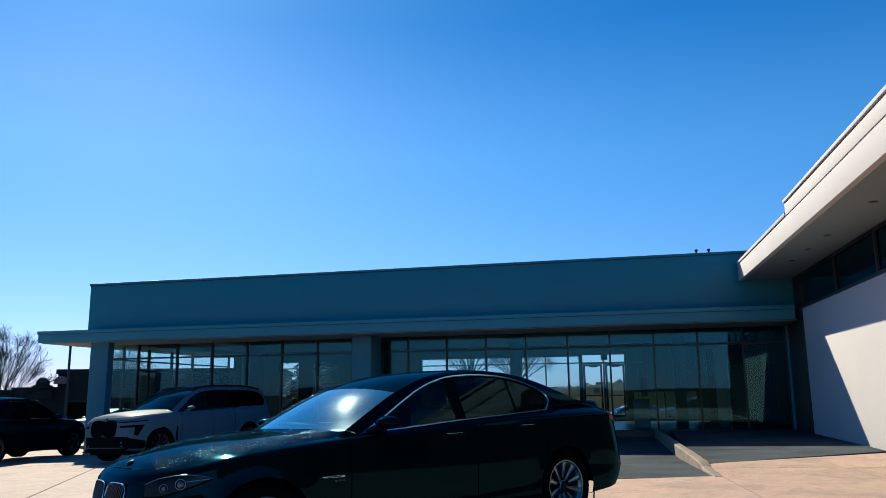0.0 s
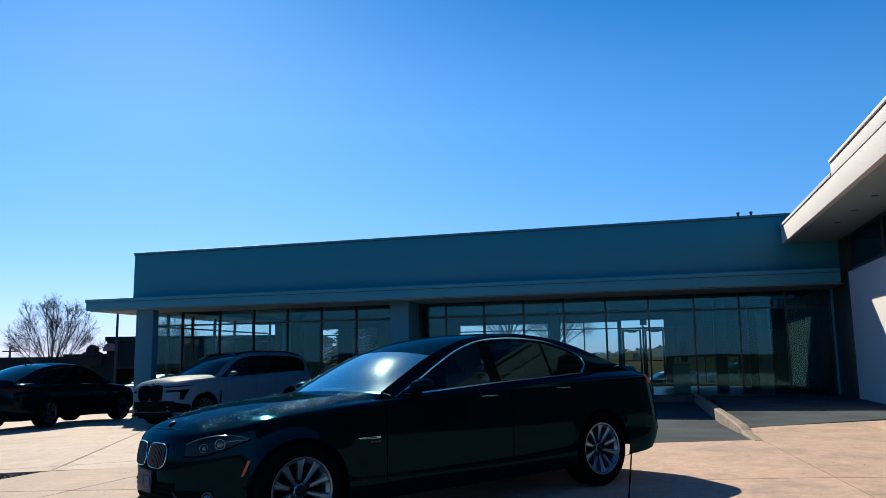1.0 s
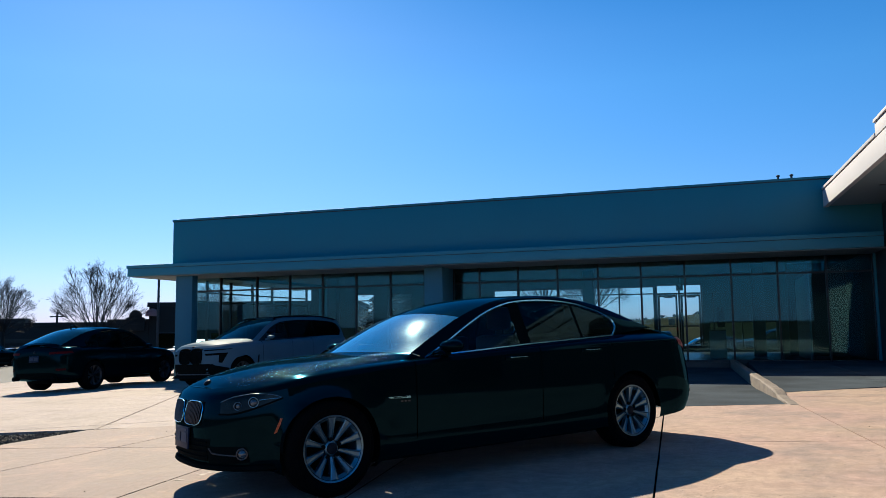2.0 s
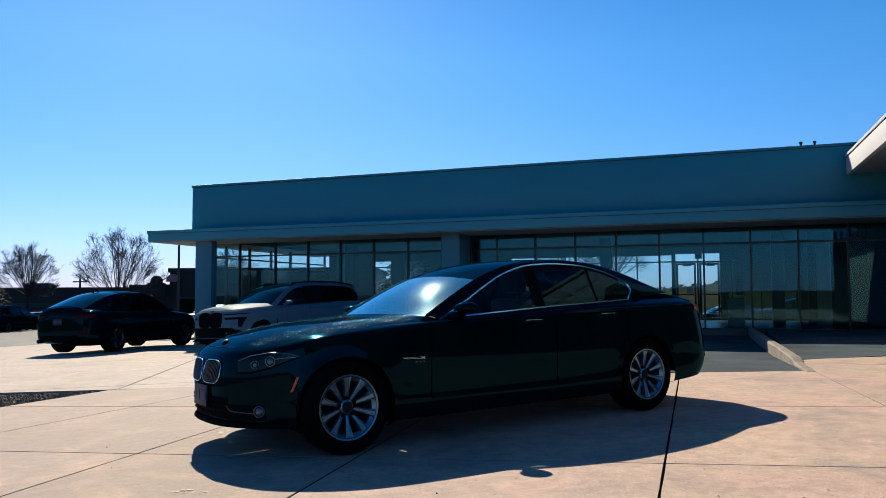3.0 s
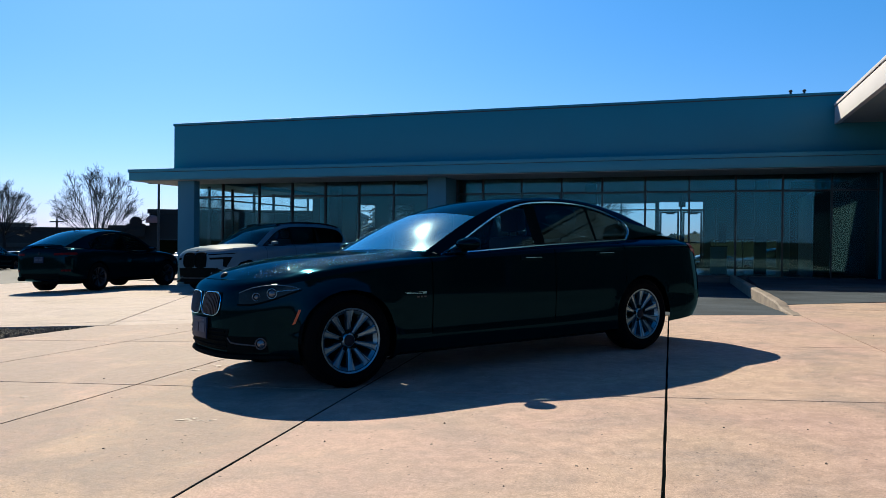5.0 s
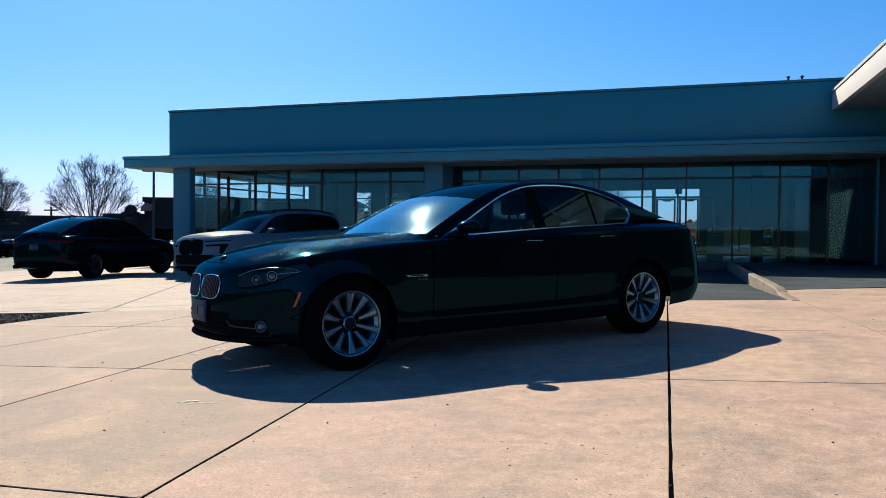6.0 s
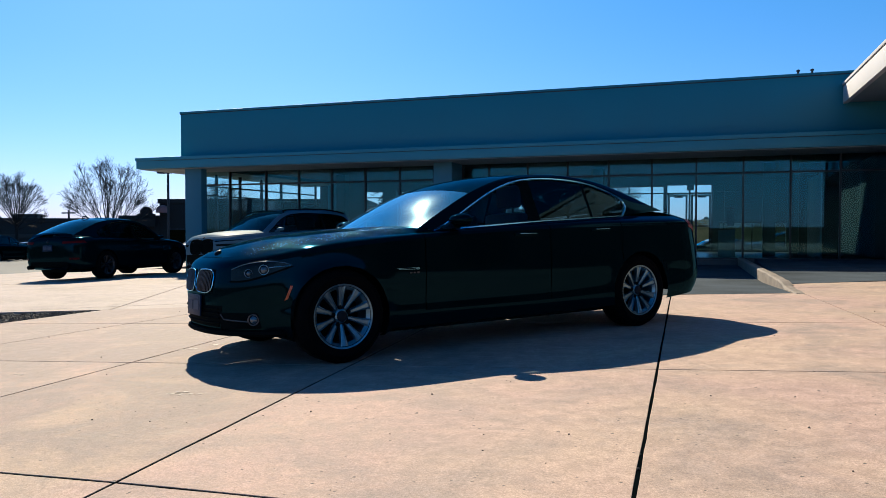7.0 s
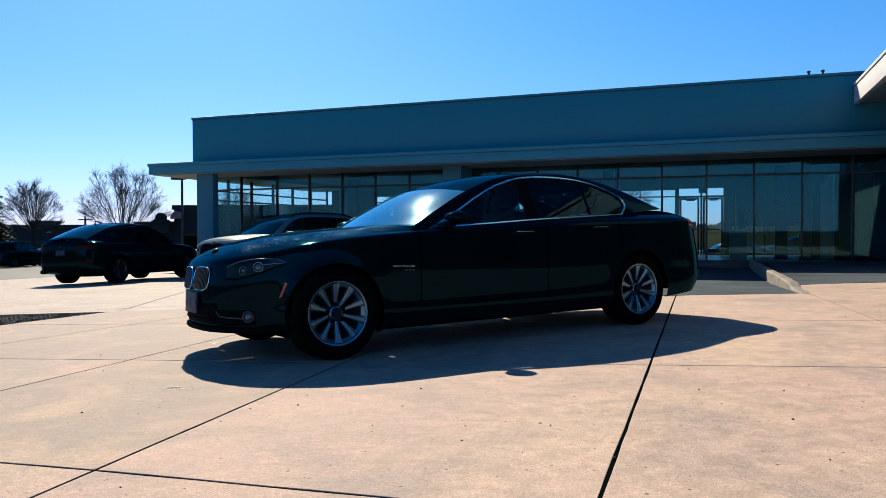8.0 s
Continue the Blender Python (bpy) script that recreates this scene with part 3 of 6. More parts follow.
bm = bmesh.new()
kerb_rows = []
rnd = random.Random(4)
for y, z in ((3.68, 0.054), (4.2, 0.056), (4.7, 0.058), (5.1, 0.064), (5.22, 0.085), (5.32, 0.108), (5.6, 0.112), (5.95, 0.11), (6.3, 0.115), (6.8, 0.112), (7.4, 0.116), (8.2, 0.114), (9.5, 0.115), (11.5, 0.115), (15.45, 0.115)):
    x0 = 1.72 - 0.035 * (y - 3.68)
    w = 0.125 + rnd.uniform(-0.012, 0.012)
    c = rnd.uniform(0.01, 0.035)
    kerb_rows.append([(x0 - w, y, -0.4), (x0 - w, y, z - c), (x0 - w + c, y, z), (x0 - 0.02, y, z + rnd.uniform(-0.004, 0.004)), (x0 + 0.02, y, z - 0.5 * c), (x0 + 0.03, y, -0.4)])
vs = grid(bm, kerb_rows)
bm.faces.new(vs[0])
bm.faces.new(list(reversed(vs[-1])))
solo("kerb", bm, M["kerb"], "chipped pale concrete kerb ramping down beside the drive", "kerb", "structure", angle=40)

# ---- showroom building ----
FACE = 17.42
FLOOR = -0.05
MULL_L = [-18.02, -16.62, -15.05, -13.67, -12.33, -11.01, -9.7, -8.43]
MULL_R = [-7.4, -6.49, -5.18, -3.87, -2.58, -1.26, 0.04, 1.37, 2.66, 3.96, 5.16]
TRANSOM, HEAD = 2.56, 3.10
NEAR = Matrix.Translation((0.62, -7.2, 0.98)) @ Matrix.Diagonal((0.92, 0.92, 0.92, 1)) @ Matrix.Translation((-0.62, 7.2, -0.98))   # plan to true size
showroom = thing("showroom", NEAR, "flat-roofed grey showroom with a long glazed front", "building", kind="structure")

# parapet with its coping; it turns the corner at the far end
bm = bmesh.new()
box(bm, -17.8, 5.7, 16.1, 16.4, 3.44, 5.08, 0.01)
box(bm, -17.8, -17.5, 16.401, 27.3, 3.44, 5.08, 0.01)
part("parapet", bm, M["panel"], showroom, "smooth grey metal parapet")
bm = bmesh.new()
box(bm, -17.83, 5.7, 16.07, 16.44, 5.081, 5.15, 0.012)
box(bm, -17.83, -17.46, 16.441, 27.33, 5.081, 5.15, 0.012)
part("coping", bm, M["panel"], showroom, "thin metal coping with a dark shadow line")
bm = bmesh.new()
box(bm, -17.815, 5.7, 16.088, 16.1, 5.055, 5.08)
part("drip_edge", bm, M["dark_metal"], showroom)
# canopy
bm = bmesh.new()
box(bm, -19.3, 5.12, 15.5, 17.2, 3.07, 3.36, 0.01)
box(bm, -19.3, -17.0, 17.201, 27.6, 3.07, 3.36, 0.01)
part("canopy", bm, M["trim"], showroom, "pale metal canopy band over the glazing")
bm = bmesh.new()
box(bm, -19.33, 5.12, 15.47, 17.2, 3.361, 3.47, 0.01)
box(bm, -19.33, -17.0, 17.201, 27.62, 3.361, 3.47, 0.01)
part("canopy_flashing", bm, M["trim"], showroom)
quick_box("shadow_gap", (-19.31, 5.12, 15.485, 15.6, 3.350, 3.3605), M["dark_metal"], showroom, bevel=0.0)
bm = bmesh.new()
box(bm, -19.2, 5.2, 15.6, 17.5, 3.045, 3.066)
box(bm, -19.2, -16.9, 17.51, 27.5, 3.045, 3.066)
part("canopy_soffit", bm, M["soffit"], showroom)
# roof and closing walls
bm = bmesh.new()
box(bm, -17.5, 5.7, 16.45, 27.3, 4.3, 4.5)
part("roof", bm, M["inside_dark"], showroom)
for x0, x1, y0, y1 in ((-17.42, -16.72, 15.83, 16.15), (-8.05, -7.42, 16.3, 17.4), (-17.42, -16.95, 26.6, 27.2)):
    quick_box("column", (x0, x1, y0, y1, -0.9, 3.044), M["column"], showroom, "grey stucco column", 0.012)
bm = bmesh.new()
box(bm, -18.05, 5.35, 17.3, 17.6, -0.9, -0.03, 0.01)
box(bm, -18.2, -18.0, 17.601, 27.2, -0.9, -0.03, 0.01)
part("plinth", bm, M["dark_metal"], showroom, "dark base below the glass")
quick_box("jamb", (5.17, 5.235, 17.3, 17.55, -0.03, 3.04), M["trim"], showroom, "pale end jamb of the glazing")
quick_box("end_panel", (5.24, 5.5, 15.21, 17.6, -0.03, 4.28), M["dark_metal"], showroom, "dark recessed corner panel")


def window_bay(x0, x1, parent, y=FACE, z0=-0.03, z1=HEAD, bars=(TRANSOM,), t=0.055, pane="pane", turn=None):
    """One bay of glazing: frame with its panes."""
    bm = bmesh.new()
    d = 0.06
    box(bm, x0, x0 + t / 2, y - d, y + d, z0, z1, 0.004)
    box(bm, x1 - t / 2, x1, y - d, y + d, z0, z1, 0.004)
    zs = [z0, *bars, z1]
    for k, z in enumerate(zs):
        lo, hi = (z, z + t) if k == 0 else (z - t, z) if k == len(zs) - 1 else (z - t / 2, z + t / 2)
        box(bm, x0 + t / 2 + 0.001, x1 - t / 2 - 0.001, y - d + 0.004, y + d - 0.004, lo, hi, 0.004)
    if turn:
        bmesh.ops.transform(bm, matrix=turn, verts=bm.verts)
    win = part("window", bm, M["dark_metal"], parent)
    for a, b in zip(zs, zs[1:]):
        bm = bmesh.new()
        box(bm, x0 + 0.02, x1 - 0.02, y - 0.006, y + 0.006, a + 0.02, b - 0.02)
        if turn:
            bmesh.ops.transform(bm, matrix=turn, verts=bm.verts)
        p = part("pane", bm, M[pane], win, smooth=False)
        p.visible_shadow = False
    return win


for row in (MULL_L, MULL_R):
    for a, b in zip(row, row[1:]):
        window_bay(a, b, showroom)
# glazed end wall
for k in range(6):
    m = Matrix.Translation((-18.09, 0, 0)) @ Matrix.Rotation(radians(90), 4, "Z")
    window_bay(17.0 + k * 1.6, 17.0 + (k + 1) * 1.6, showroom, y=0.0, bars=(2.2, TRANSOM), turn=m, pane="pane_back")
# inside: floor, ceiling, back wall with windows and a pair of doors
bm = bmesh.new()
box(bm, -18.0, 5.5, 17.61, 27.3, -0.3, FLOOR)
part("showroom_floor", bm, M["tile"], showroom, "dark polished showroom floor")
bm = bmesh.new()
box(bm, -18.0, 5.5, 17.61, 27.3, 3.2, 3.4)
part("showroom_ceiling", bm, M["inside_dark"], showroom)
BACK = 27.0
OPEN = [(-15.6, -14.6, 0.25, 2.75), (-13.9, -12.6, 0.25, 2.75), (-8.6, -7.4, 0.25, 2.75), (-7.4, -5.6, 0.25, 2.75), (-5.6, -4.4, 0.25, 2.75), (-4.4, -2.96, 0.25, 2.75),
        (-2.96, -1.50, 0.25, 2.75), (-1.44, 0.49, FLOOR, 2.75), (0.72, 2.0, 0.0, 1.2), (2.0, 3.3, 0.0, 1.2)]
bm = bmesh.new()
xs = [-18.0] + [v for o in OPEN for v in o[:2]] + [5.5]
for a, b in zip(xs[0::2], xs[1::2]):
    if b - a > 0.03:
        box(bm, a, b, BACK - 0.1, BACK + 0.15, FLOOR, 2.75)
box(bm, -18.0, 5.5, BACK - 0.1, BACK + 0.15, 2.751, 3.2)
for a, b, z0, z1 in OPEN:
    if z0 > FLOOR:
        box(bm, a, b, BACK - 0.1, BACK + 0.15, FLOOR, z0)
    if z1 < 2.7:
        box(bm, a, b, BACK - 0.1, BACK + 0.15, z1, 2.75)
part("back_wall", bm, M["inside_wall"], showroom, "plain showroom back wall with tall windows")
for a, b, z0, z1 in OPEN:
    if z0 > FLOOR:
        window_bay(a, b, showroom, y=BACK, z0=z0, z1=z1, bars=(2.42,) if z1 > 2 else (), t=0.05, pane="pane_back" if z1 > 2 else "pane_dark")
bm = bmesh.new()
for x in (-1.44, -0.5, 0.41):
    box(bm, x, x + 0.08, BACK - 0.06, BACK + 0.06, FLOOR, 2.75, 0.004)
box(bm, -1.36, 0.41, BACK - 0.05, BACK + 0.05, 2.36, 2.44, 0.004)
doors = part("door_frame", bm, M["dark_metal"], showroom, "dark metal frame of a pair of glass doors")
for x0 in (-1.35, -0.41):
    bm = bmesh.new()
    for a, b, c, d in ((x0, x0 + 0.09, FLOOR, 2.35), (x0 + 0.73, x0 + 0.81, FLOOR, 2.35), (x0 + 0.09, x0 + 0.73, FLOOR, 0.2), (x0 + 0.09, x0 + 0.73, 2.27, 2.35)):
        box(bm, a, b, BACK - 0.025, BACK + 0.025, c, d, 0.003)
    box(bm, x0 + 0.28, x0 + 0.62, BACK - 0.09, BACK - 0.03, 2.22, 2.29, 0.004)
    leaf = part("door", bm, M["dark_metal"], showroom, "glass door leaf with a closer, shut")
    quick_box("push_bar", (x0 + 0.1, x0 + 0.72, BACK - 0.07, BACK - 0.03, 1.0, 1.05), M["dark_metal"], leaf)
quick_box("notice", (-0.93, -0.66, BACK - 0.12, BACK - 0.115, 1.07, 1.35), M["paper"], None, bevel=0.0)
tagged(bpy.data.objects["notice"], "white paper notice taped to the glass door", "notice").matrix_world = NEAR
for x, y in ((-14.4, 22.3), (-9.0, 22.3), (2.35, 22.0), (-3.6, 22.3)):
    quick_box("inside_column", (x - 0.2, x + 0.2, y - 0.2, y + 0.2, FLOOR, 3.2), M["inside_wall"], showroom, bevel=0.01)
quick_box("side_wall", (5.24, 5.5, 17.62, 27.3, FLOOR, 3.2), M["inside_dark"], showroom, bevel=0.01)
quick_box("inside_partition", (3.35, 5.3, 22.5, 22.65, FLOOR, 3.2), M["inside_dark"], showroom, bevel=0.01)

def display_stand(x, y, label):
    """A pale pedestal with a slim post and a crossbar."""
    root = thing("display_stand", NEAR @ Matrix.Translation((x, y, FLOOR)), label, "display stand")
    quick_box("pedestal", (-0.27, 0.27, -0.16, 0.16, 0.0, 0.92), M["pale_panel"], root, bevel=0.012)
    quick_box("top", (-0.30, 0.30, -0.19, 0.19, 0.921, 0.955), M["dark_metal"], root, bevel=0.006)
    bm = bmesh.new()
    tube(bm, [Vector((-0.1, 0.0, 0.955)), Vector((-0.1, 0.0, 2.25))], 0.022, 10)
    part("post", bm, M["dark_metal"], root)
    bm = bmesh.new()
    tube(bm, [Vector((-0.3, 0.0, 2.2)), Vector((0.12, 0.0, 2.2))], 0.016, 8)
    part("crossbar", bm, M["dark_metal"], root)
    quick_box("screen", (0.0, 0.24, -0.02, 0.02, 1.05, 1.72), M["inside_dark"], root, bevel=0.006)
    return root


display_stand(0.95, 20.6, "pale display pedestal with a slim post and screen inside the showroom")
exit_sign = thing("exit_sign", NEAR @ Matrix.Translation((-0.42, BACK - 0.3, 2.52)), "dark box sign hung above the showroom doors, unlit", "sign")
quick_box("box", (-0.14, 0.14, -0.05, 0.05, 0.0, 0.26), M["dark_metal"], exit_sign, bevel=0.01)
bm = bmesh.new()
tube(bm, [Vector((0, 0, 0.26)), Vector((0, 0, 0.68))], 0.02, 8)
part("hanger", bm, M["dark_metal"], exit_sign)
bm = bmesh.new()
box(bm, 3.62, 3.68, 19.0, 22.49, FLOOR, 2.6, 0.004)
part("inside_screen_wall", bm, M["pale_panel"], showroom, "pale partition behind the glass")

# ---- wing at the side ----
WING = Matrix.Translation((5.25, 15.2, 0)) @ Matrix.Rotation(radians(1.26), 4, "Z")
wing = thing("showroom_wing", NEAR @ WING, "white stucco showroom wing with a deep overhanging roof", "building", kind="structure")
bm = bmesh.new()
box(bm, 0, 0.3, -8.6, 0, -0.5, 3.32, 0.01)
part("wall", bm, M["stucco"], wing, "smooth white stucco wall in sun")
bm = bmesh.new()
box(bm, 0.06, 0.28, -15.7, -8.61, -0.5, 3.32, 0.01)
part("dark_bay", bm, M["inside_dark"], wing)
bm = bmesh.new()
box(bm, -0.02, 0.32, -15.7, 0.02, 3.321, 3.36, 0.004)
part("sill", bm, M["dark_metal"], wing)
for k in range(5):
    y0 = -0.3 - k * 2.9
    bm = bmesh.new()
    box(bm, 0.02, 0.14, y0 - 2.9, y0 - 2.84, 3.361, 4.28, 0.004)
    box(bm, 0.02, 0.14, y0 - 2.839, y0, 4.22, 4.28, 0.004)
    box(bm, 0.02, 0.14, y0 - 2.839, y0, 3.361, 3.41, 0.004)
    w = part("window", bm, M["dark_metal"], wing, "high dark window under the roof")
    bm = bmesh.new()
    box(bm, 0.07, 0.08, y0 - 2.84, y0, 3.41, 4.22)
    part("pane", bm, M["car_glass"], w, smooth=False)
bm = bmesh.new()
box(bm, -1.38, 6, -15.7, 0.88, 4.29, 4.33)
part("soffit", bm, M["soffit"], wing, "pale soffit with round downlights")
bm = bmesh.new()
box(bm, -1.42, -1.3, -15.7, 0.90, 4.265, 4.72, 0.006)
part("fascia", bm, M["stucco"], wing, "white fascia board")
bm = bmesh.new()
box(bm, -1.40, -1.3, -15.7, 0.90, 4.721, 4.748)
part("reveal", bm, M["dark_metal"], wing)
bm = bmesh.new()
box(bm, -1.44, -1.2, -5.5, 0.90, 4.749, 4.82, 0.006)
box(bm, -1.42, -1.25, -15.7, -5.501, 4.749, 5.0, 0.006)
part("upper_fascia", bm, M["stucco"], wing)
bm = bmesh.new()
box(bm, -1.40, -1.25, -15.7, -5.51, 5.001, 5.02)
part("reveal", bm, M["dark_metal"], wing)
bm = bmesh.new()
box(bm, -1.45, -1.1, -15.7, -5.5, 5.021, 5.08, 0.006)
part("coping", bm, M["stucco"], wing)
bm = bmesh.new()
box(bm, -1.2, 6, -15.7, 0.88, 4.55, 4.65)
part("roof", bm, M["inside_dark"], wing)
bm = bmesh.new()
box(bm, 5.7, 6, -15.7, 12, -0.5, 4.28)
box(bm, 0.31, 5.69, -15.7, -15.4, -0.5, 4.28)
box(bm, 0.31, 5.69, 1.6, 1.8, -0.5, 4.28)
part("outer_wall", bm, M["stucco"], wing)
bm = bmesh.new()
box(bm, 0.31, 5.69, -15.39, 1.59, -0.4, FLOOR)
part("wing_floor", bm, M["tile"], wing)
for y in (-3.3, -4.9, -6.5, -9.4, -12.3):
    bm = bmesh.new()
    lathe(bm, [(0.0, 4.278), (0.055, 4.278), (0.075, 4.282), (0.075, 4.292)], 20, "Z", (-0.65, y + 1, 0))
    part("downlight", bm, M["dark_metal"], wing, "round recessed downlight, unlit")

# two small vents on the parapet
for x in (2.72, 3.07):
    bm = bmesh.new()
    lathe(bm, [(0.0, 5.15), (0.06, 5.15), (0.06, 5.17), (0.03, 5.18), (0.03, 5.23), (0.05, 5.235), (0.05, 5.27), (0.02, 5.29), (0.0, 5.29)], 14, "Z", (x, 16.25, 0))
    solo("roof_vent", bm, M["dark_metal"], "small dark metal vent pipe on the parapet", "vent", group="roof vents").matrix_world = NEAR


# ---- cars ----
# Car space: x forward from the rear axle, y to the car's left, z up from the ground.
def refine(bm, levels=2, cutters=()):
    """Smooth a cage, cut the wheel arches out of it, and give back the mesh."""
    me = bpy.data.meshes.new("cage")
    bmesh.ops.recalc_face_normals(bm, faces=bm.faces)
    bm.to_mesh(me)
    bm.free()
    ob = new("cage", me)
    sub = ob.modifiers.new("s", "SUBSURF")
    sub.levels = sub.render_levels = levels
    tools = []
    for k, (x, y0, y1, z, r) in enumerate(cutters):
        cb = bmesh.new()
        lathe(cb, [(0, y0), (r, y0), (r, y1), (0, y1)], 48, "Y", (x, 0, z))
        bmesh.ops.remove_doubles(cb, verts=cb.verts, dist=1e-5)
        bmesh.ops.recalc_face_normals(cb, faces=cb.faces)
        cm = bpy.data.meshes.new("tool")
        cb.to_mesh(cm)
        cb.free()
        co = new("tool", cm)
        tools.append(co)
        b = ob.modifiers.new("b%d" % k, "BOOLEAN")
        b.operation, b.object, b.solver = "DIFFERENCE", co, "EXACT"
    dg = bpy.context.evaluated_depsgraph_get()
    dg.update()
    done = bpy.data.meshes.new_from_object(ob.evaluated_get(dg))
    for o in [ob, *tools]:
        bpy.data.objects.remove(o)
    out = bmesh.new()
    out.from_mesh(done)
    bpy.data.meshes.remove(done)
    return out


def body_cage(rows):
    """Cross-sections (x, bottom, half width, shoulder height, top height) joined into a closed cage."""
    bm = bmesh.new()
    secs = []
    for x, zb, w, zs, zt in rows:
        zm = zb + 0.55 * (zs - zb)
        half = [(0, zb), (0.72 * w, zb), (0.93 * w, zb + 0.03), (0.985 * w, zb + 0.12), (1.0 * w, zm), (0.99 * w, zs - 0.10), (0.955 * w, zs - 0.015),
                (0.86 * w, zs + 0.45 * (zt - zs) + 0.006), (0.5 * w, zt - 0.008), (0, zt)]
        ring = half + [(-y, z) for y, z in reversed(half[1:-1])]
        secs.append([bm.verts.new((x, y, z)) for y, z in ring])
    for k, at in ((0, 0), (-1, len(secs))):             # rounded but tight ends
        end = secs[k]
        mid = sum((v.co for v in end), Vector()) / len(end)
        step = 0.012 if k else -0.012
        lid = [bm.verts.new(mid + (v.co - mid) * 0.86 + Vector((step, 0, 0))) for v in end]
        secs.insert(0 if k == 0 else len(secs), lid)
    for a, b in zip(secs, secs[1:]):
        n = len(a)
        for i in range(n):
            bm.faces.new((a[i], a[(i + 1) % n], b[(i + 1) % n], b[i]))
    bm.faces.new(list(reversed(secs[0])))
    bm.faces.new(secs[-1])
    return bm


def peel(bm, test):
    """Take the faces whose centre passes the test out into a mesh of their own."""
    keep = bm.copy()
    bmesh.ops.delete(keep, geom=[f for f in keep.faces if not test(f.calc_center_median())], context="FACES")
    bmesh.ops.delete(bm, geom=[f for f in bm.faces if test(f.calc_center_median())], context="FACES")
    return keep


def groove(bm, depth=0.008):
    """Sink the rim of a panel, so that a gap shows round it."""
    for v in bm.verts:
        if v.is_boundary:
            v.co -= v.normal * depth


def pchip(xs, ys, x):
    """Smooth look-up without overshoot: xs rising."""
    n = len(xs)
    if x <= xs[0]:
        return ys[0]
    if x >= xs[-1]:
        return ys[-1]
    h = [xs[i + 1] - xs[i] for i in range(n - 1)]
    d = [(ys[i + 1] - ys[i]) / h[i] for i in range(n - 1)]
    m = [d[0]] + [2 * d[i - 1] * d[i] / (d[i - 1] + d[i]) if d[i - 1] * d[i] > 0 else 0.0 for i in range(1, n - 1)] + [d[-1]]
    i = max(k for k in range(n - 1) if xs[k] <= x)
    t = (x - xs[i]) / h[i]
    return ((1 + 2 * t) * (1 - t) ** 2 * ys[i] + t * (1 - t) ** 2 * h[i] * m[i] + t * t * (3 - 2 * t) * ys[i + 1] + t * t * (t - 1) * h[i] * m[i + 1])


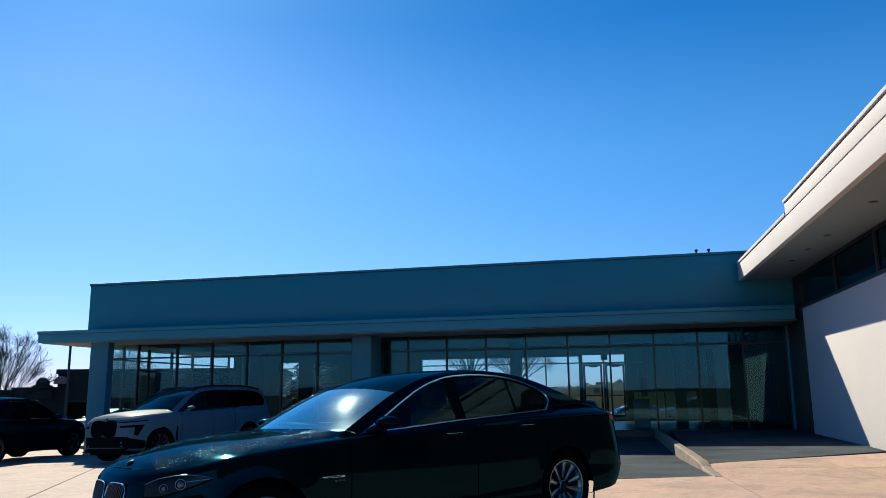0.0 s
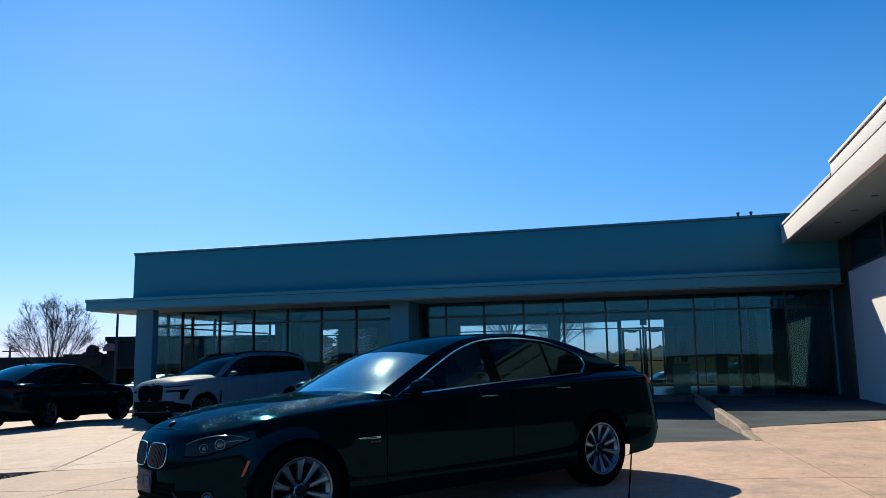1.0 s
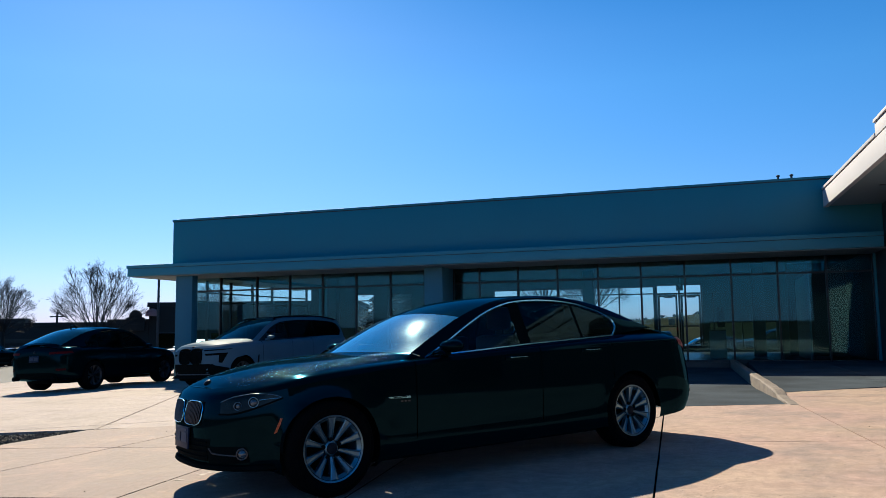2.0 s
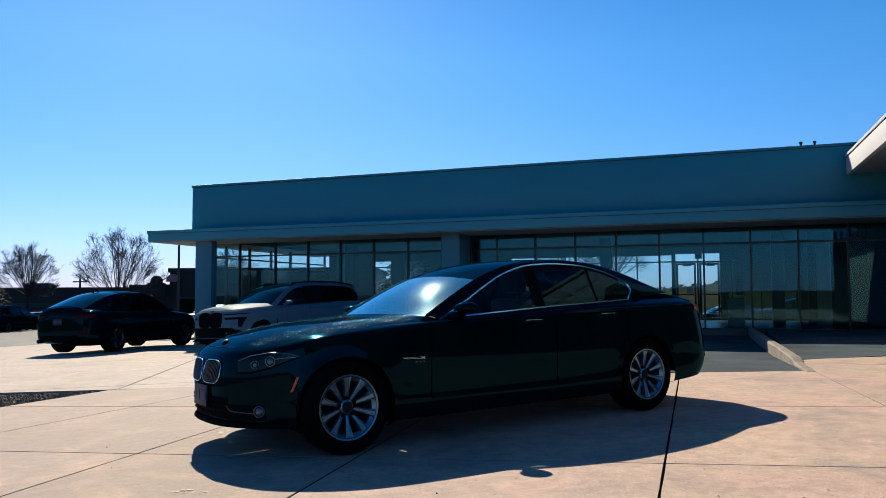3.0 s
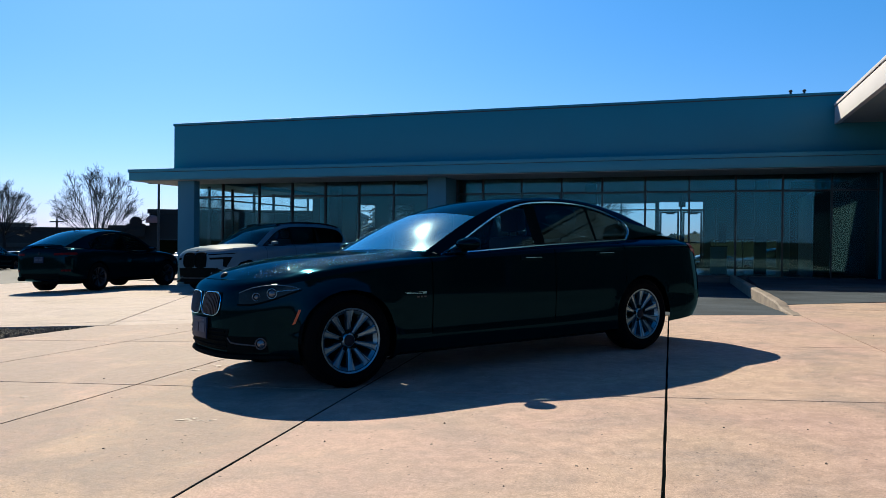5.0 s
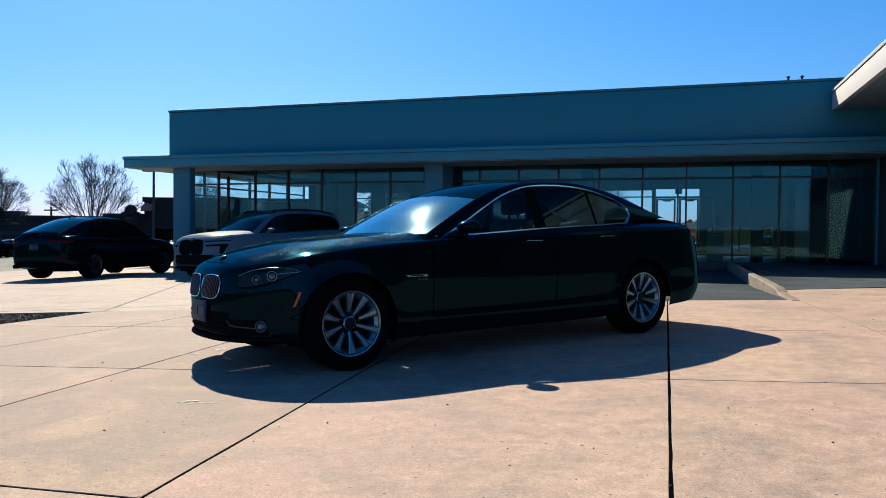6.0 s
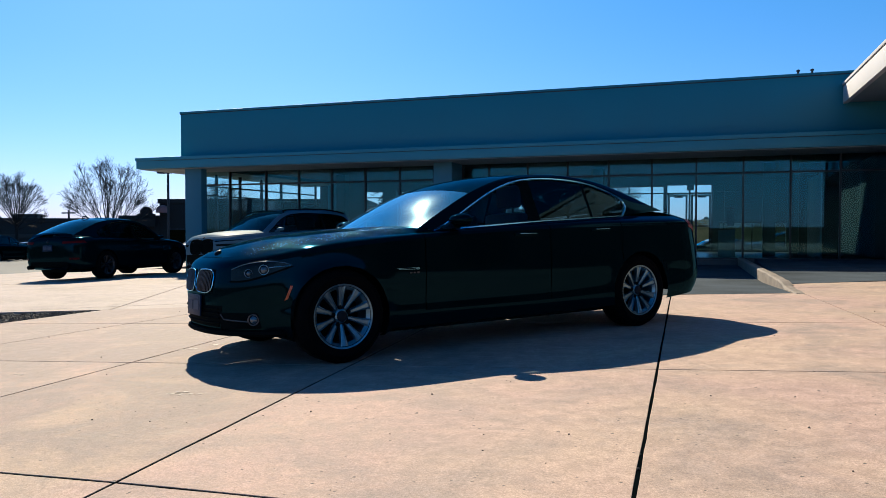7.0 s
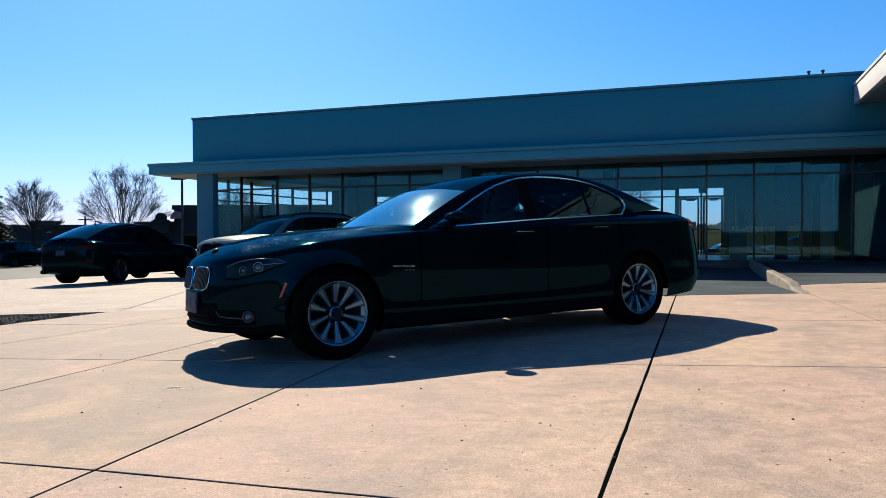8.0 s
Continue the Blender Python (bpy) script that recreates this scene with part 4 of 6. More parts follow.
class Shell:
    """A car's outer skin as level lines that run from the tail round the side to the nose, with a deck (hood, boot) across the top line."""

    def __init__(self, spec):
        self.spec = spec
        self.zx = spec["zx"]
        self.tail, self.nose = spec["turns"]            # where the side starts to turn into tail and nose
        rows, cut = spec["levels"], [0, *spec["creases"], len(spec["levels"]) - 1]
        self.rows = []
        for a, b in zip(cut, cut[1:]):
            fine = spline(rows[a:b + 1], 4 * (b - a) + 1)
            self.rows += [list(r) for r in (fine if not self.rows else fine[1:])]
        gaps = [x for d in spec["doors"] for x in (d - 0.004, d + 0.004)]
        xs = sorted(set(round(x, 4) for x in [*np.linspace(self.tail, self.nose, 104), *gaps]))
        xs = [x for x in xs if x in [round(g, 4) for g in gaps] or min(abs(x - g) for g in gaps) > 0.007]
        bend = [math.pi / 2 * k / 22 for k in range(22, 0, -1)]
        self.stations = [("tail", a) for a in bend] + [("side", x) for x in xs] + [("nose", a) for a in reversed(bend)]

    def point(self, row, station):
        w, xf, xr, nf, nr = row[:5]
        kind, s = station
        if kind == "side":
            x, y = s, w
        elif kind == "nose":
            x, y = self.nose + (xf - self.nose) * math.sin(s) ** (2 / nf), w * abs(math.cos(s)) ** (2 / nf)
        else:
            x, y = self.tail - (self.tail - xr) * math.sin(s) ** (2 / nr), w * abs(math.cos(s)) ** (2 / nr)
        if s == math.pi / 2 and kind != "side":
            y = 0.0
        y *= 1 - 0.014 * ((x - 1.3) / 1.7) ** 2
        z = pchip(self.zx, row[5:], x)
        r, wb = self.spec["tyre"], self.spec["wheelbase"]
        for wx in (0, wb):                              # the lips of the wheel arches stand proud
            d = math.hypot(x - wx, z - r) - (r + self.spec["arch_gap"])
            if d > -0.15 and y > 0.6:
                y += self.spec.get("flare", 0.014) * math.exp(-(max(d, 0) / 0.045) ** 2)
        return Vector((x, y, z))

    def sides(self):
        """The grid of the left side, the wheel arches cut out: points and the faces that stay."""
        P = [[self.point(row, st) for row in self.rows] for st in self.stations]
        r, wb = self.spec["tyre"], self.spec["wheelbase"]
        arch = r + self.spec["arch_gap"]
        inside = {}
        for i, col in enumerate(P):
            for j, p in enumerate(col):
                for wx in (0, wb):
                    if math.hypot(p.x - wx, p.z - r) < arch and p.y > 0.3:
                        inside[i, j] = wx
        faces = []
        for i in range(len(P) - 1):
            for j in range(len(P[0]) - 1):
                four = ((i, j), (i + 1, j), (i + 1, j + 1), (i, j + 1))
                if not all(k in inside for k in four):
                    faces.append(four)
        for (i, j), wx in inside.items():
            p = P[i][j]
            d = Vector((p.x - wx, p.z - r))
            if d.length > 0.05:
                d = d.normalized() * arch
                p.x, p.z = wx + d.x, r + d.y
        return P, faces

    def deck(self, x0, x1, drop=0.0):
        """Rows across the car between the two top lines, for stations from x0 to x1."""
        top, out = self.rows[-1], []
        cx, cz = [c[0] for c in self.spec["crown"]], [c[1] for c in self.spec["crown"]]
        for st in self.stations:
            e = self.point(top, st)
            if not x0 <= e.x <= x1:
                continue
            ye, zc = max(e.y - 0.005, 0.001), max(pchip(cx, cz, e.x), e.z)
            fold = min(self.spec["fold"][0] + self.spec["fold"][1] * (self.spec["levels"][-1][1] - e.x), 0.78 * ye) if e.x > 2 else 0.72 * ye
            zf = e.z + (0.80 if e.x > 2 else 0.75) * (zc - e.z)
            half = [(fold * k / 6, zc - (zc - zf) * (k / 6) ** 2.2) for k in range(7)]
            half += [(fold + (ye - fold) * k / 6, zf + (e.z - zf) * (k / 6) ** 1.5) for k in range(1, 7)]
            out.append([Vector((e.x, -y, z - drop)) for y, z in reversed(half[1:])] + [Vector((e.x, y, z - drop)) for y, z in half])
        return out


def shell_body(root, spec, P):
    """Body, doors, hood and boot lid from the level lines."""
    sh = Shell(spec)
    pts, faces = sh.sides()
    d0, d1, d2 = spec["doors"]
    arch = spec["tyre"] + spec["arch_gap"]
    low, high = spec["door_rows"]
    groups = {"body": [], "front_door": [], "rear_door": []}
    for f in faces:
        x = sum(pts[i][j].x for i, j in f) / 4
        z = sum(pts[i][j].z for i, j in f) / 4
        j = f[0][1]
        if low <= j < high and min(abs(x - d) for d in (d0, d1, d2)) < 0.004 and math.hypot(x, z - spec["tyre"]) > arch + 0.05:
            continue                                    # the gap round a door
        if low <= j < high and d1 < x < d2:
            groups["front_door"].append(f)
        elif low <= j < high and d0 < x < d1 and math.hypot(x, z - spec["tyre"]) > arch + 0.05:
            groups["rear_door"].append(f)
        else:
            groups["body"].append(f)

    def sheet(fs, s, bm):
        seen = {}
        for f in fs:
            vs = []
            for k in f:
                if k not in seen:
                    p = pts[k[0]][k[1]]
                    seen[k] = bm.verts.new((p.x, s * p.y, p.z))
                vs.append(seen[k])
            try:
                bm.faces.new(vs)
            except ValueError:
                pass

    bm = bmesh.new()
    for s in (1, -1):
        sheet(groups["body"], s, bm)
    top = sh.rows[-1]                                   # a lip turned down under the hood's and boot's edge
    edge = [sh.point(top, st) for st in sh.stations]
    for s in (1, -1):
        grid(bm, [[(p.x, s * p.y, p.z), (p.x, s * max(p.y - 0.012, 0), p.z - 0.02)] for p in edge])
    bmesh.ops.remove_doubles(bm, verts=bm.verts, dist=0.0004)
    part("body", bm, P, root, spec["body_label"], angle=spec.get("fold_angle", 24))
    for nm, hx in (("front_door", d1 + 0.16), ("rear_door", d0 + 0.16)):
        for s in (1, -1):
            bm = bmesh.new()
            sheet(groups[nm], s, bm)
            ob = part(nm, bm, P, root, angle=24)
            zz = spec["handle"]
            z = zz[0] + zz[1] * hx
            near = min((p for col in pts for p in col), key=lambda p: (p.x - hx) ** 2 + (p.z - z) ** 2)
            hb = bmesh.new()
            box(hb, hx - 0.03, hx + 0.22, near.y - 0.012, near.y + 0.012, z - 0.016, z + 0.014, 0.006)
            for k in range(2):
                box(hb, hx - 0.025 + k * 0.21, hx + 0.005 + k * 0.21, near.y - 0.03, near.y - 0.013, z - 0.010, z + 0.010)
            if s < 0:
                bmesh.ops.transform(hb, matrix=Matrix.Diagonal((1, -1, 1, 1)), verts=hb.verts)
            part("door_handle", hb, P, ob)
            if spec.get("bright"):
                hb = bmesh.new()
                box(hb, hx + 0.0, hx + 0.17, near.y + 0.0125, near.y + 0.0155, z + 0.003, z + 0.008, 0.001)
                if s < 0:
                    bmesh.ops.transform(hb, matrix=Matrix.Diagonal((1, -1, 1, 1)), verts=hb.verts)
                part("handle_strip", hb, M["chrome"], ob, "thin bright strip along the handle")
    c0, c1 = spec["cabin"]
    for nm, x0, x1, lb in (("hood", c1 + 0.04, 9, spec.get("hood_label", "")), ("boot_lid", -9, c0, "")):
        bm = bmesh.new()
        grid(bm, sh.deck(x0, x1))
        bmesh.ops.remove_doubles(bm, verts=bm.verts, dist=0.0004)
        part(nm, bm, P, root, lb, angle=16)
    # the tub of the cabin, below the belt
    rim = [p for p in edge if c0 - 0.05 < p.x < c1 + 0.08]
    bm = bmesh.new()
    grid(bm, [[(p.x, p.y - 0.02, p.z - 0.01), (p.x, p.y - 0.10, p.z - 0.08), (p.x, p.y - 0.10, 0.36), (p.x, -p.y + 0.10, 0.36), (p.x, -p.y + 0.10, p.z - 0.08), (p.x, -p.y + 0.02, p.z - 0.01)] for p in rim])
    for p in (rim[0], rim[-1]):
        bm.faces.new([bm.verts.new(q) for q in ((p.x, p.y - 0.1, p.z), (p.x, -p.y + 0.1, p.z), (p.x, -p.y + 0.1, 0.36), (p.x, p.y - 0.1, 0.36))])
    part("cabin_tub", bm, M["plastic"], root)
    return sh


def wheel(parent, x, y, z, side, r, rim_r, width, spokes, alloy, twin=False):
    """A wheel on the car: brake disc with tyre and rim."""
    m = Matrix.Translation((x, y, z)) @ (Matrix.Rotation(math.pi, 4, "Z") if side < 0 else Matrix())
    bm = bmesh.new()
    lathe(bm, [(0.0, -0.06), (0.155, -0.06), (0.155, -0.035), (0.06, -0.03), (0.0, -0.03)], 28)
    lathe(bm, [(0.0, -0.062), (rim_r - 0.015, -0.062), (rim_r - 0.015, -0.066), (0.0, -0.066)], 40)
    hub = part("wheel", bm, M["plastic"], parent)
    hub.matrix_local = m
    h = width / 2
    bm = bmesh.new()
    lathe(bm, [(rim_r - 0.01, -h + 0.015), (rim_r + 0.03, -h), (r - 0.05, -h - 0.006), (r - 0.015, -h + 0.012), (r, -h + 0.04), (r, h - 0.04), (r - 0.015, h - 0.012),
               (r - 0.05, h + 0.006), (rim_r + 0.03, h), (rim_r - 0.01, h - 0.015)], 56)
    part("tyre", bm, M["rubber"], hub, "black rubber tyre")
    bm = bmesh.new()
    lathe(bm, [(rim_r - 0.02, -h + 0.01), (rim_r - 0.035, 0.0), (rim_r - 0.03, h - 0.04), (rim_r - 0.005, h - 0.012), (rim_r + 0.006, h - 0.008), (rim_r + 0.006, h - 0.02)], 56)
    lathe(bm, [(0.0, h - 0.040), (0.03, h - 0.040), (0.04, h - 0.044), (0.050, h - 0.050), (0.056, h - 0.065), (0.056, h - 0.09)], 30)
    for k in range(spokes):
        a = 2 * math.pi * (k + (0.13 if twin and k % 2 else -0.13 if twin else 0)) / spokes + 0.3
        c, s = math.cos(a), math.sin(a)
        prof = ((0.058, 0.0125, h - 0.050), (rim_r * 0.5, 0.0155, h - 0.038), (rim_r - 0.05, 0.022, h - 0.024), (rim_r - 0.012, 0.031, h - 0.016))
        lines = []
        for off, dz in ((-1.05, -0.035), (-1, 0), (-0.78, 0.003), (-0.5, -0.006), (0.5, -0.006), (0.78, 0.003), (1, 0), (1.05, -0.035)):
            lines.append([(rr * c - off * hw * s, yy + dz, rr * s + off * hw * c) for rr, hw, yy in prof])
        grid(bm, lines)
    part("rim", bm, M[alloy], hub, "silver multi-spoke alloy rim" if alloy == "alloy" else "dark alloy rim", angle=28)
    bm = bmesh.new()
    lathe(bm, [(0.0, h - 0.034), (0.032, h - 0.034), (0.039, h - 0.038), (0.039, h - 0.046)], 24)
    part("hub_cap", bm, M["cap"], hub, "round dark blue hub cap")
    for k in range(5):
        a = 2 * math.pi * k / 5 + 0.2
        bm = bmesh.new()
        lathe(bm, [(0.0, h - 0.0435), (0.012, h - 0.0435), (0.0155, h - 0.0455), (0.0155, h - 0.06)], 14, "Y", (0.062 * math.cos(a), 0, 0.062 * math.sin(a)))
        part("bolt", bm, M["plastic"], hub)
    return hub


def mirrored(bm):
    b2 = bm.copy()
    bmesh.ops.transform(b2, matrix=Matrix.Diagonal((1, -1, 1, 1)), verts=b2.verts)
    bmesh.ops.reverse_faces(b2, faces=b2.faces)
    return b2


def both(name, bm, material, parent, label="", **kw):
    b2 = mirrored(bm)
    a = part(name, bm, material, parent, label, **kw)
    b = part(name, b2, material, parent, label, **kw)
    return a, b


def seat(parent, x, y, z):
    bm = bmesh.new()
    box(bm, x - 0.05, x + 0.45, y - 0.25, y + 0.25, z - 0.25, z, 0.05)
    box(bm, x - 0.12, x + 0.02, y - 0.24, y + 0.24, z - 0.05, z + 0.56, 0.05)
    box(bm, x - 0.13, x - 0.03, y - 0.13, y + 0.13, z + 0.6, z + 0.80, 0.04)
    for yy in (-0.06, 0.06):
        box(bm, x - 0.09, x - 0.075, y + yy - 0.008, y + yy + 0.008, z + 0.5, z + 0.62)
    part("seat", bm, M["leather"], parent, "dark leather front seat with headrest")


def cage_body(root, spec, P, cut, arch):
    """Body, doors and hood from a smoothed cage."""
    r = spec["tyre"]
    bm = refine(body_cage(spec["body"]), 2, cut)
    # trunk of the body, split into its panels
    d0, d1, d2 = spec["doors"]
    tab = [(b[0], b[1], b[3]) for b in spec["body"]]

    def on_side(c, s):
        zb, zs = lerp_table(tab, c.x)
        return c.y * s > 0.3 and zb + 0.06 < c.z < zs - 0.005 and abs(c.y) > spec["half"] - 0.2

    inside = peel(bm, lambda c: spec["cabin"][0] < c.x < spec["cabin"][1] and abs(c.y) < spec["half"] - 0.16 and c.z > lerp_table(tab, c.x)[1] - 0.06)
    for s in (1, -1):
        for a, b, nm in ((d1, d2, "front_door"), (d0, d1, "rear_door")):
            door = peel(bm, lambda c: a < c.x < b and on_side(c, s) and math.hypot(c.x, c.z - r) > arch + 0.02)
            if door.faces:
                groove(door)
                ob = part(nm, door, P, root)
                zz = spec["handle"]
                hb = bmesh.new()
                hx = a + 0.16
                zb, zs = lerp_table(tab, hx)
                yy = s * (spec["half"] + 0.004)
                pts = [Vector((hx + k * 0.055 - 0.02, yy + s * (0.02 if 0 < k < 4 else -0.012), zz[0] + zz[1] * hx)) for k in range(5)]
                tube(hb, pts, [0.006, 0.010, 0.011, 0.010, 0.006], 8)
                part("door_handle", hb, M["dark_alloy"] if spec.get("bright") else P, ob, "slim door handle with a bright edge" if spec.get("bright") else "")
            else:
                door.free()
    hood = peel(bm, lambda c: c.x > spec["cabin"][1] + 0.04 and c.x < spec["hood_end"] and c.z > lerp_table(tab, c.x)[1] + 0.004 and abs(c.y) < spec["half"] * 0.84)
    groove(hood, 0.005)
    part("hood", hood, P, root, spec.get("hood_label", ""))
    if spec.get("chin"):
        part("chin", peel(bm, lambda c: c.x > spec["chin"][0] and c.z < spec["chin"][1]), M["plastic"], root, "black plastic chin")
    body = part("body", bm, P, root, spec["body_label"], angle=45)
    part("cabin_tub", inside, M["leather"], root)


def car(name, m, spec, label, paint, group="", detail=True):
    """A whole car from its tables."""
    root = thing(name, m, label, "car", group)
    P = M[paint]
    wb, r, rim_r, track = spec["wheelbase"], spec["tyre"], spec["rim"], spec["track"]
    arch = r + spec.get("arch_gap", 0.035)
    cut = []
    for x in (0, wb):
        cut += [(x, track - 0.27, track + 0.4, r, arch), (x, -track - 0.4, -track + 0.27, r, arch)]
    if "levels" in spec:
        sh = shell_body(root, spec, P)
    else:
        sh = None
        cage_body(root, spec, P, cut, arch)
    # underside
    quick_box("underbody", (-0.55, wb + 0.25, -0.6, 0.6, spec.get("belly", 0.20), 0.30), M["plastic"], root)

    # glasshouse
    n = 46
    D, R, C = (spline(spec[k], n) for k in ("D", "R", "C"))

    def side_y(x, z):
        y0, k = spec["side"]
        y = y0 - k * (z - spec["belt"][0][1])
        y -= 0.05 * max(0, x - (wb - 1.3)) + 0.10 * max(0, 0.35 - x)
        return y

    nD = [(x, side_y(x, z), z) for x, z in D]
    nR = [(x, side_y(x, z) - spec.get("rail", 0.035), z) for x, z in R]
    f1, f2 = int(spec["cuts"][0] * (n - 1)), int(spec["cuts"][1] * (n - 1))

    def cross(i, j0=-8, j1=8):
        (cx, cz), (rx, ry, rz) = C[i], nR[i]
        out = []
        for j in range(j0, j1 + 1):
            q = j / 8
            w = abs(q) ** 2.2
            out.append((cx + (rx - cx) * w, ry * q, cz + (rz - cz) * w))
        return out

    for nm, a, b, mt, lb in (("windscreen", 0, f1, M[spec.get("screen", "car_glass")], "raked windscreen"), ("roof", f1, f2, P, ""), ("rear_window", f2, n - 1, M["car_glass"], "")):
        bm = bmesh.new()
        grid(bm, [cross(i) for i in range(a, b + 1)])
        part(nm, bm, mt, root, lb)
    if sh:                                              # cowl between the foot of the windscreen and the hood
        bm = bmesh.new()
        foot = cross(0)
        grid(bm, [[(x - 0.02, y * 0.99, z + 0.006) for x, y, z in foot], foot, [(x + 0.03, y * 1.03, z - 0.015) for x, y, z in foot], [(x + 0.06, y * 1.04, z - 0.06) for x, y, z in foot]])
        part("cowl", bm, P, root, "smooth cowl at the foot of the windscreen")
        bm = bmesh.new()
        ends = [nD[0], tuple(0.5 * (np.array(nD[0]) + np.array(nR[0]))), nR[0]]
        grid(bm, [ends, [(x + 0.05, y + 0.01, z - 0.03) for x, y, z in ends], [(x + 0.08, y + 0.02, z - 0.09) for x, y, z in ends]])
        both("pillar_foot", bm, P, root)
    bm = bmesh.new()
    grid(bm, [[nD[i], tuple(0.5 * (np.array(nD[i]) + np.array(nR[i])) + np.array((0, 0.012, 0.004))), nR[i]] for i in range(n)])
    both("pillar_rail", bm, P, root)
    bx = [b[0] for b in spec["belt"]]
    bz = [b[1] for b in spec["belt"]]

    def belt(x):
        return float(np.interp(x, bx, bz))

    for nm, xa, xb, mt in spec["windows"]:
        xs = np.linspace(xa, xb, 14)
        arc = sorted([(p[0], p[2]) for p in nD])
        rows = []
        for x in xs:
            zt = float(np.interp(x, [p[0] for p in arc], [p[1] for p in arc]))
            zb = belt(x)
            rows.append([(x, side_y(x, zb + (zt - zb) * k / 4) - 0.006, zb + (zt - zb) * k / 4) for k in range(5)])
        bm = bmesh.new()
        grid(bm, rows)
        both(nm, bm, M[mt], root)
    # bright line round the side windows
    bm = bmesh.new()
    up = [Vector((x, y + 0.006, z)) for x, y, z in nD]
    tube(bm, up, 0.009, 6)
    low = [Vector((x, side_y(x, belt(x)) + 0.008, belt(x))) for x in np.linspace(nD[0][0], nD[-1][0], 16)]
    tube(bm, low, 0.010, 6)
    both("window_trim", bm, M["chrome"] if spec.get("bright") else M["plastic"], root, "thin bright chrome window trim" if spec.get("bright") else "")
    # lower shell under the glass, joining the shoulder to the windows
    bm = bmesh.new()
    tab = [(b[0], b[1], b[3]) for b in spec.get("body", ())]
    xs = np.linspace(R[-1][0] + 0.02, R[0][0], 40)
    rows = []
    for x in xs:
        if sh:
            e = sh.point(sh.rows[-1], ("side", x) if x > sh.tail else ("tail", math.asin(min(1, (sh.tail - x) / (sh.tail - sh.rows[-1][2])) ** (sh.rows[-1][4] / 2))))
            b = max(belt(min(max(x, bx[0]), bx[-1])), e.z)
            ys = min(side_y(x, b) if x > 0.3 else side_y(0.3, b) - 0.10 * (0.3 - x), e.y)
            rows.append([(x, e.y - 0.002, e.z - 0.001), (x, 0.5 * (e.y + ys), 0.5 * (e.z + b) + 0.003), (x, ys + 0.002, b + 0.003), (x, ys - 0.02, b + 0.006)])
            continue
        zb, zs = lerp_table(tab, x)
        w = lerp_table([(b[0], b[2]) for b in spec["body"]], x)[0]
        b = belt(x) if bx[0] <= x <= bx[-1] else belt(min(max(x, bx[0]), bx[-1])) + 0.02
        ys = side_y(x, b) if x > 0.3 else side_y(0.3, b) - 0.10 * (0.3 - x)
        rows.append([(x, 0.965 * w, zs - 0.05), (x, 0.5 * (0.95 * w + ys), zs + 0.3 * (b - zs) + 0.006), (x, ys + 0.004, b + 0.004), (x, ys - 0.02, b + 0.008)])
    grid(bm, rows)
    both("shoulder", bm, P, root)

    # wheels
    for x in (0, wb):
        for s in (1, -1):
            wheel(root, x, s * (track - 0.01), r, s, r, rim_r, spec.get("tread", 0.235), spec["spokes"], spec["alloy"], spec.get("twin", False))
    for x in (0, wb):
        for s in (1, -1):
            bm = bmesh.new()
            pts = []
            for k in range(25):
                a = math.pi * k / 24
                pts.append([(x + (arch - 0.002) * math.cos(a), s * y, r + (arch - 0.002) * math.sin(a)) for y in (track - 0.26, track + 0.05)])
            grid(bm, pts)
            part("wheel_liner", bm, M["plastic"], root)
    # mirrors
    mx, my, mz = spec["mirror"]
    cage = bmesh.new()
    box(cage, mx - 0.10, mx + 0.11, my - 0.13, my + 0.13, mz - 0.075, mz + 0.07)
    for v in cage.verts:
        if v.co.x > mx:
            v.co.z = mz + (v.co.z - mz) * 0.6
            v.co.y = my + (v.co.y - my) * 0.8
    bm = refine(cage, 3)
    tube(bm, [Vector((mx, my - 0.2, mz - 0.07)), Vector((mx, my - 0.05, mz - 0.05))], [0.035, 0.03], 8)
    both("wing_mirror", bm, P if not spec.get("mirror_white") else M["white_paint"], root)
    if detail:
        y0 = 0.37
        for s in (-1, 1):
            seat(root, spec["seat"][0], s * y0, spec["seat"][1])
        bm = bmesh.new()
        box(bm, spec["seat"][0] - 1.15, spec["seat"][0] - 0.95, -0.62, 0.62, spec["seat"][1] - 0.2, spec["seat"][1] + 0.48, 0.05)
        part("rear_seat", bm, M["leather"], root)
        bm = bmesh.new()
        box(bm, spec["seat"][0] + 0.75, spec["cabin"][1] - 0.04, -0.60, 0.60, spec["belt"][-1][1] - 0.25, spec["belt"][-1][1] + 0.01, 0.05)
        part("dashboard", bm, M["leather"], root)
        bm = bmesh.new()
        cx, cz = spec["seat"][0] + 0.62, spec["belt"][-1][1] + 0.02
        tube(bm, [Vector((cx + 0.06 * math.sin(a), y0 + 0.18 * math.cos(a), cz + 0.17 * math.sin(a))) for a in [2 * math.pi * k / 24 for k in range(25)]], 0.014, 8, False)
        tube(bm, [Vector((cx, y0 - 0.17, cz)), Vector((cx + 0.02, y0, cz - 0.01)), Vector((cx, y0 + 0.17, cz))], 0.018, 6)
        part("steering_wheel", bm, M["plastic"], root)
    return root


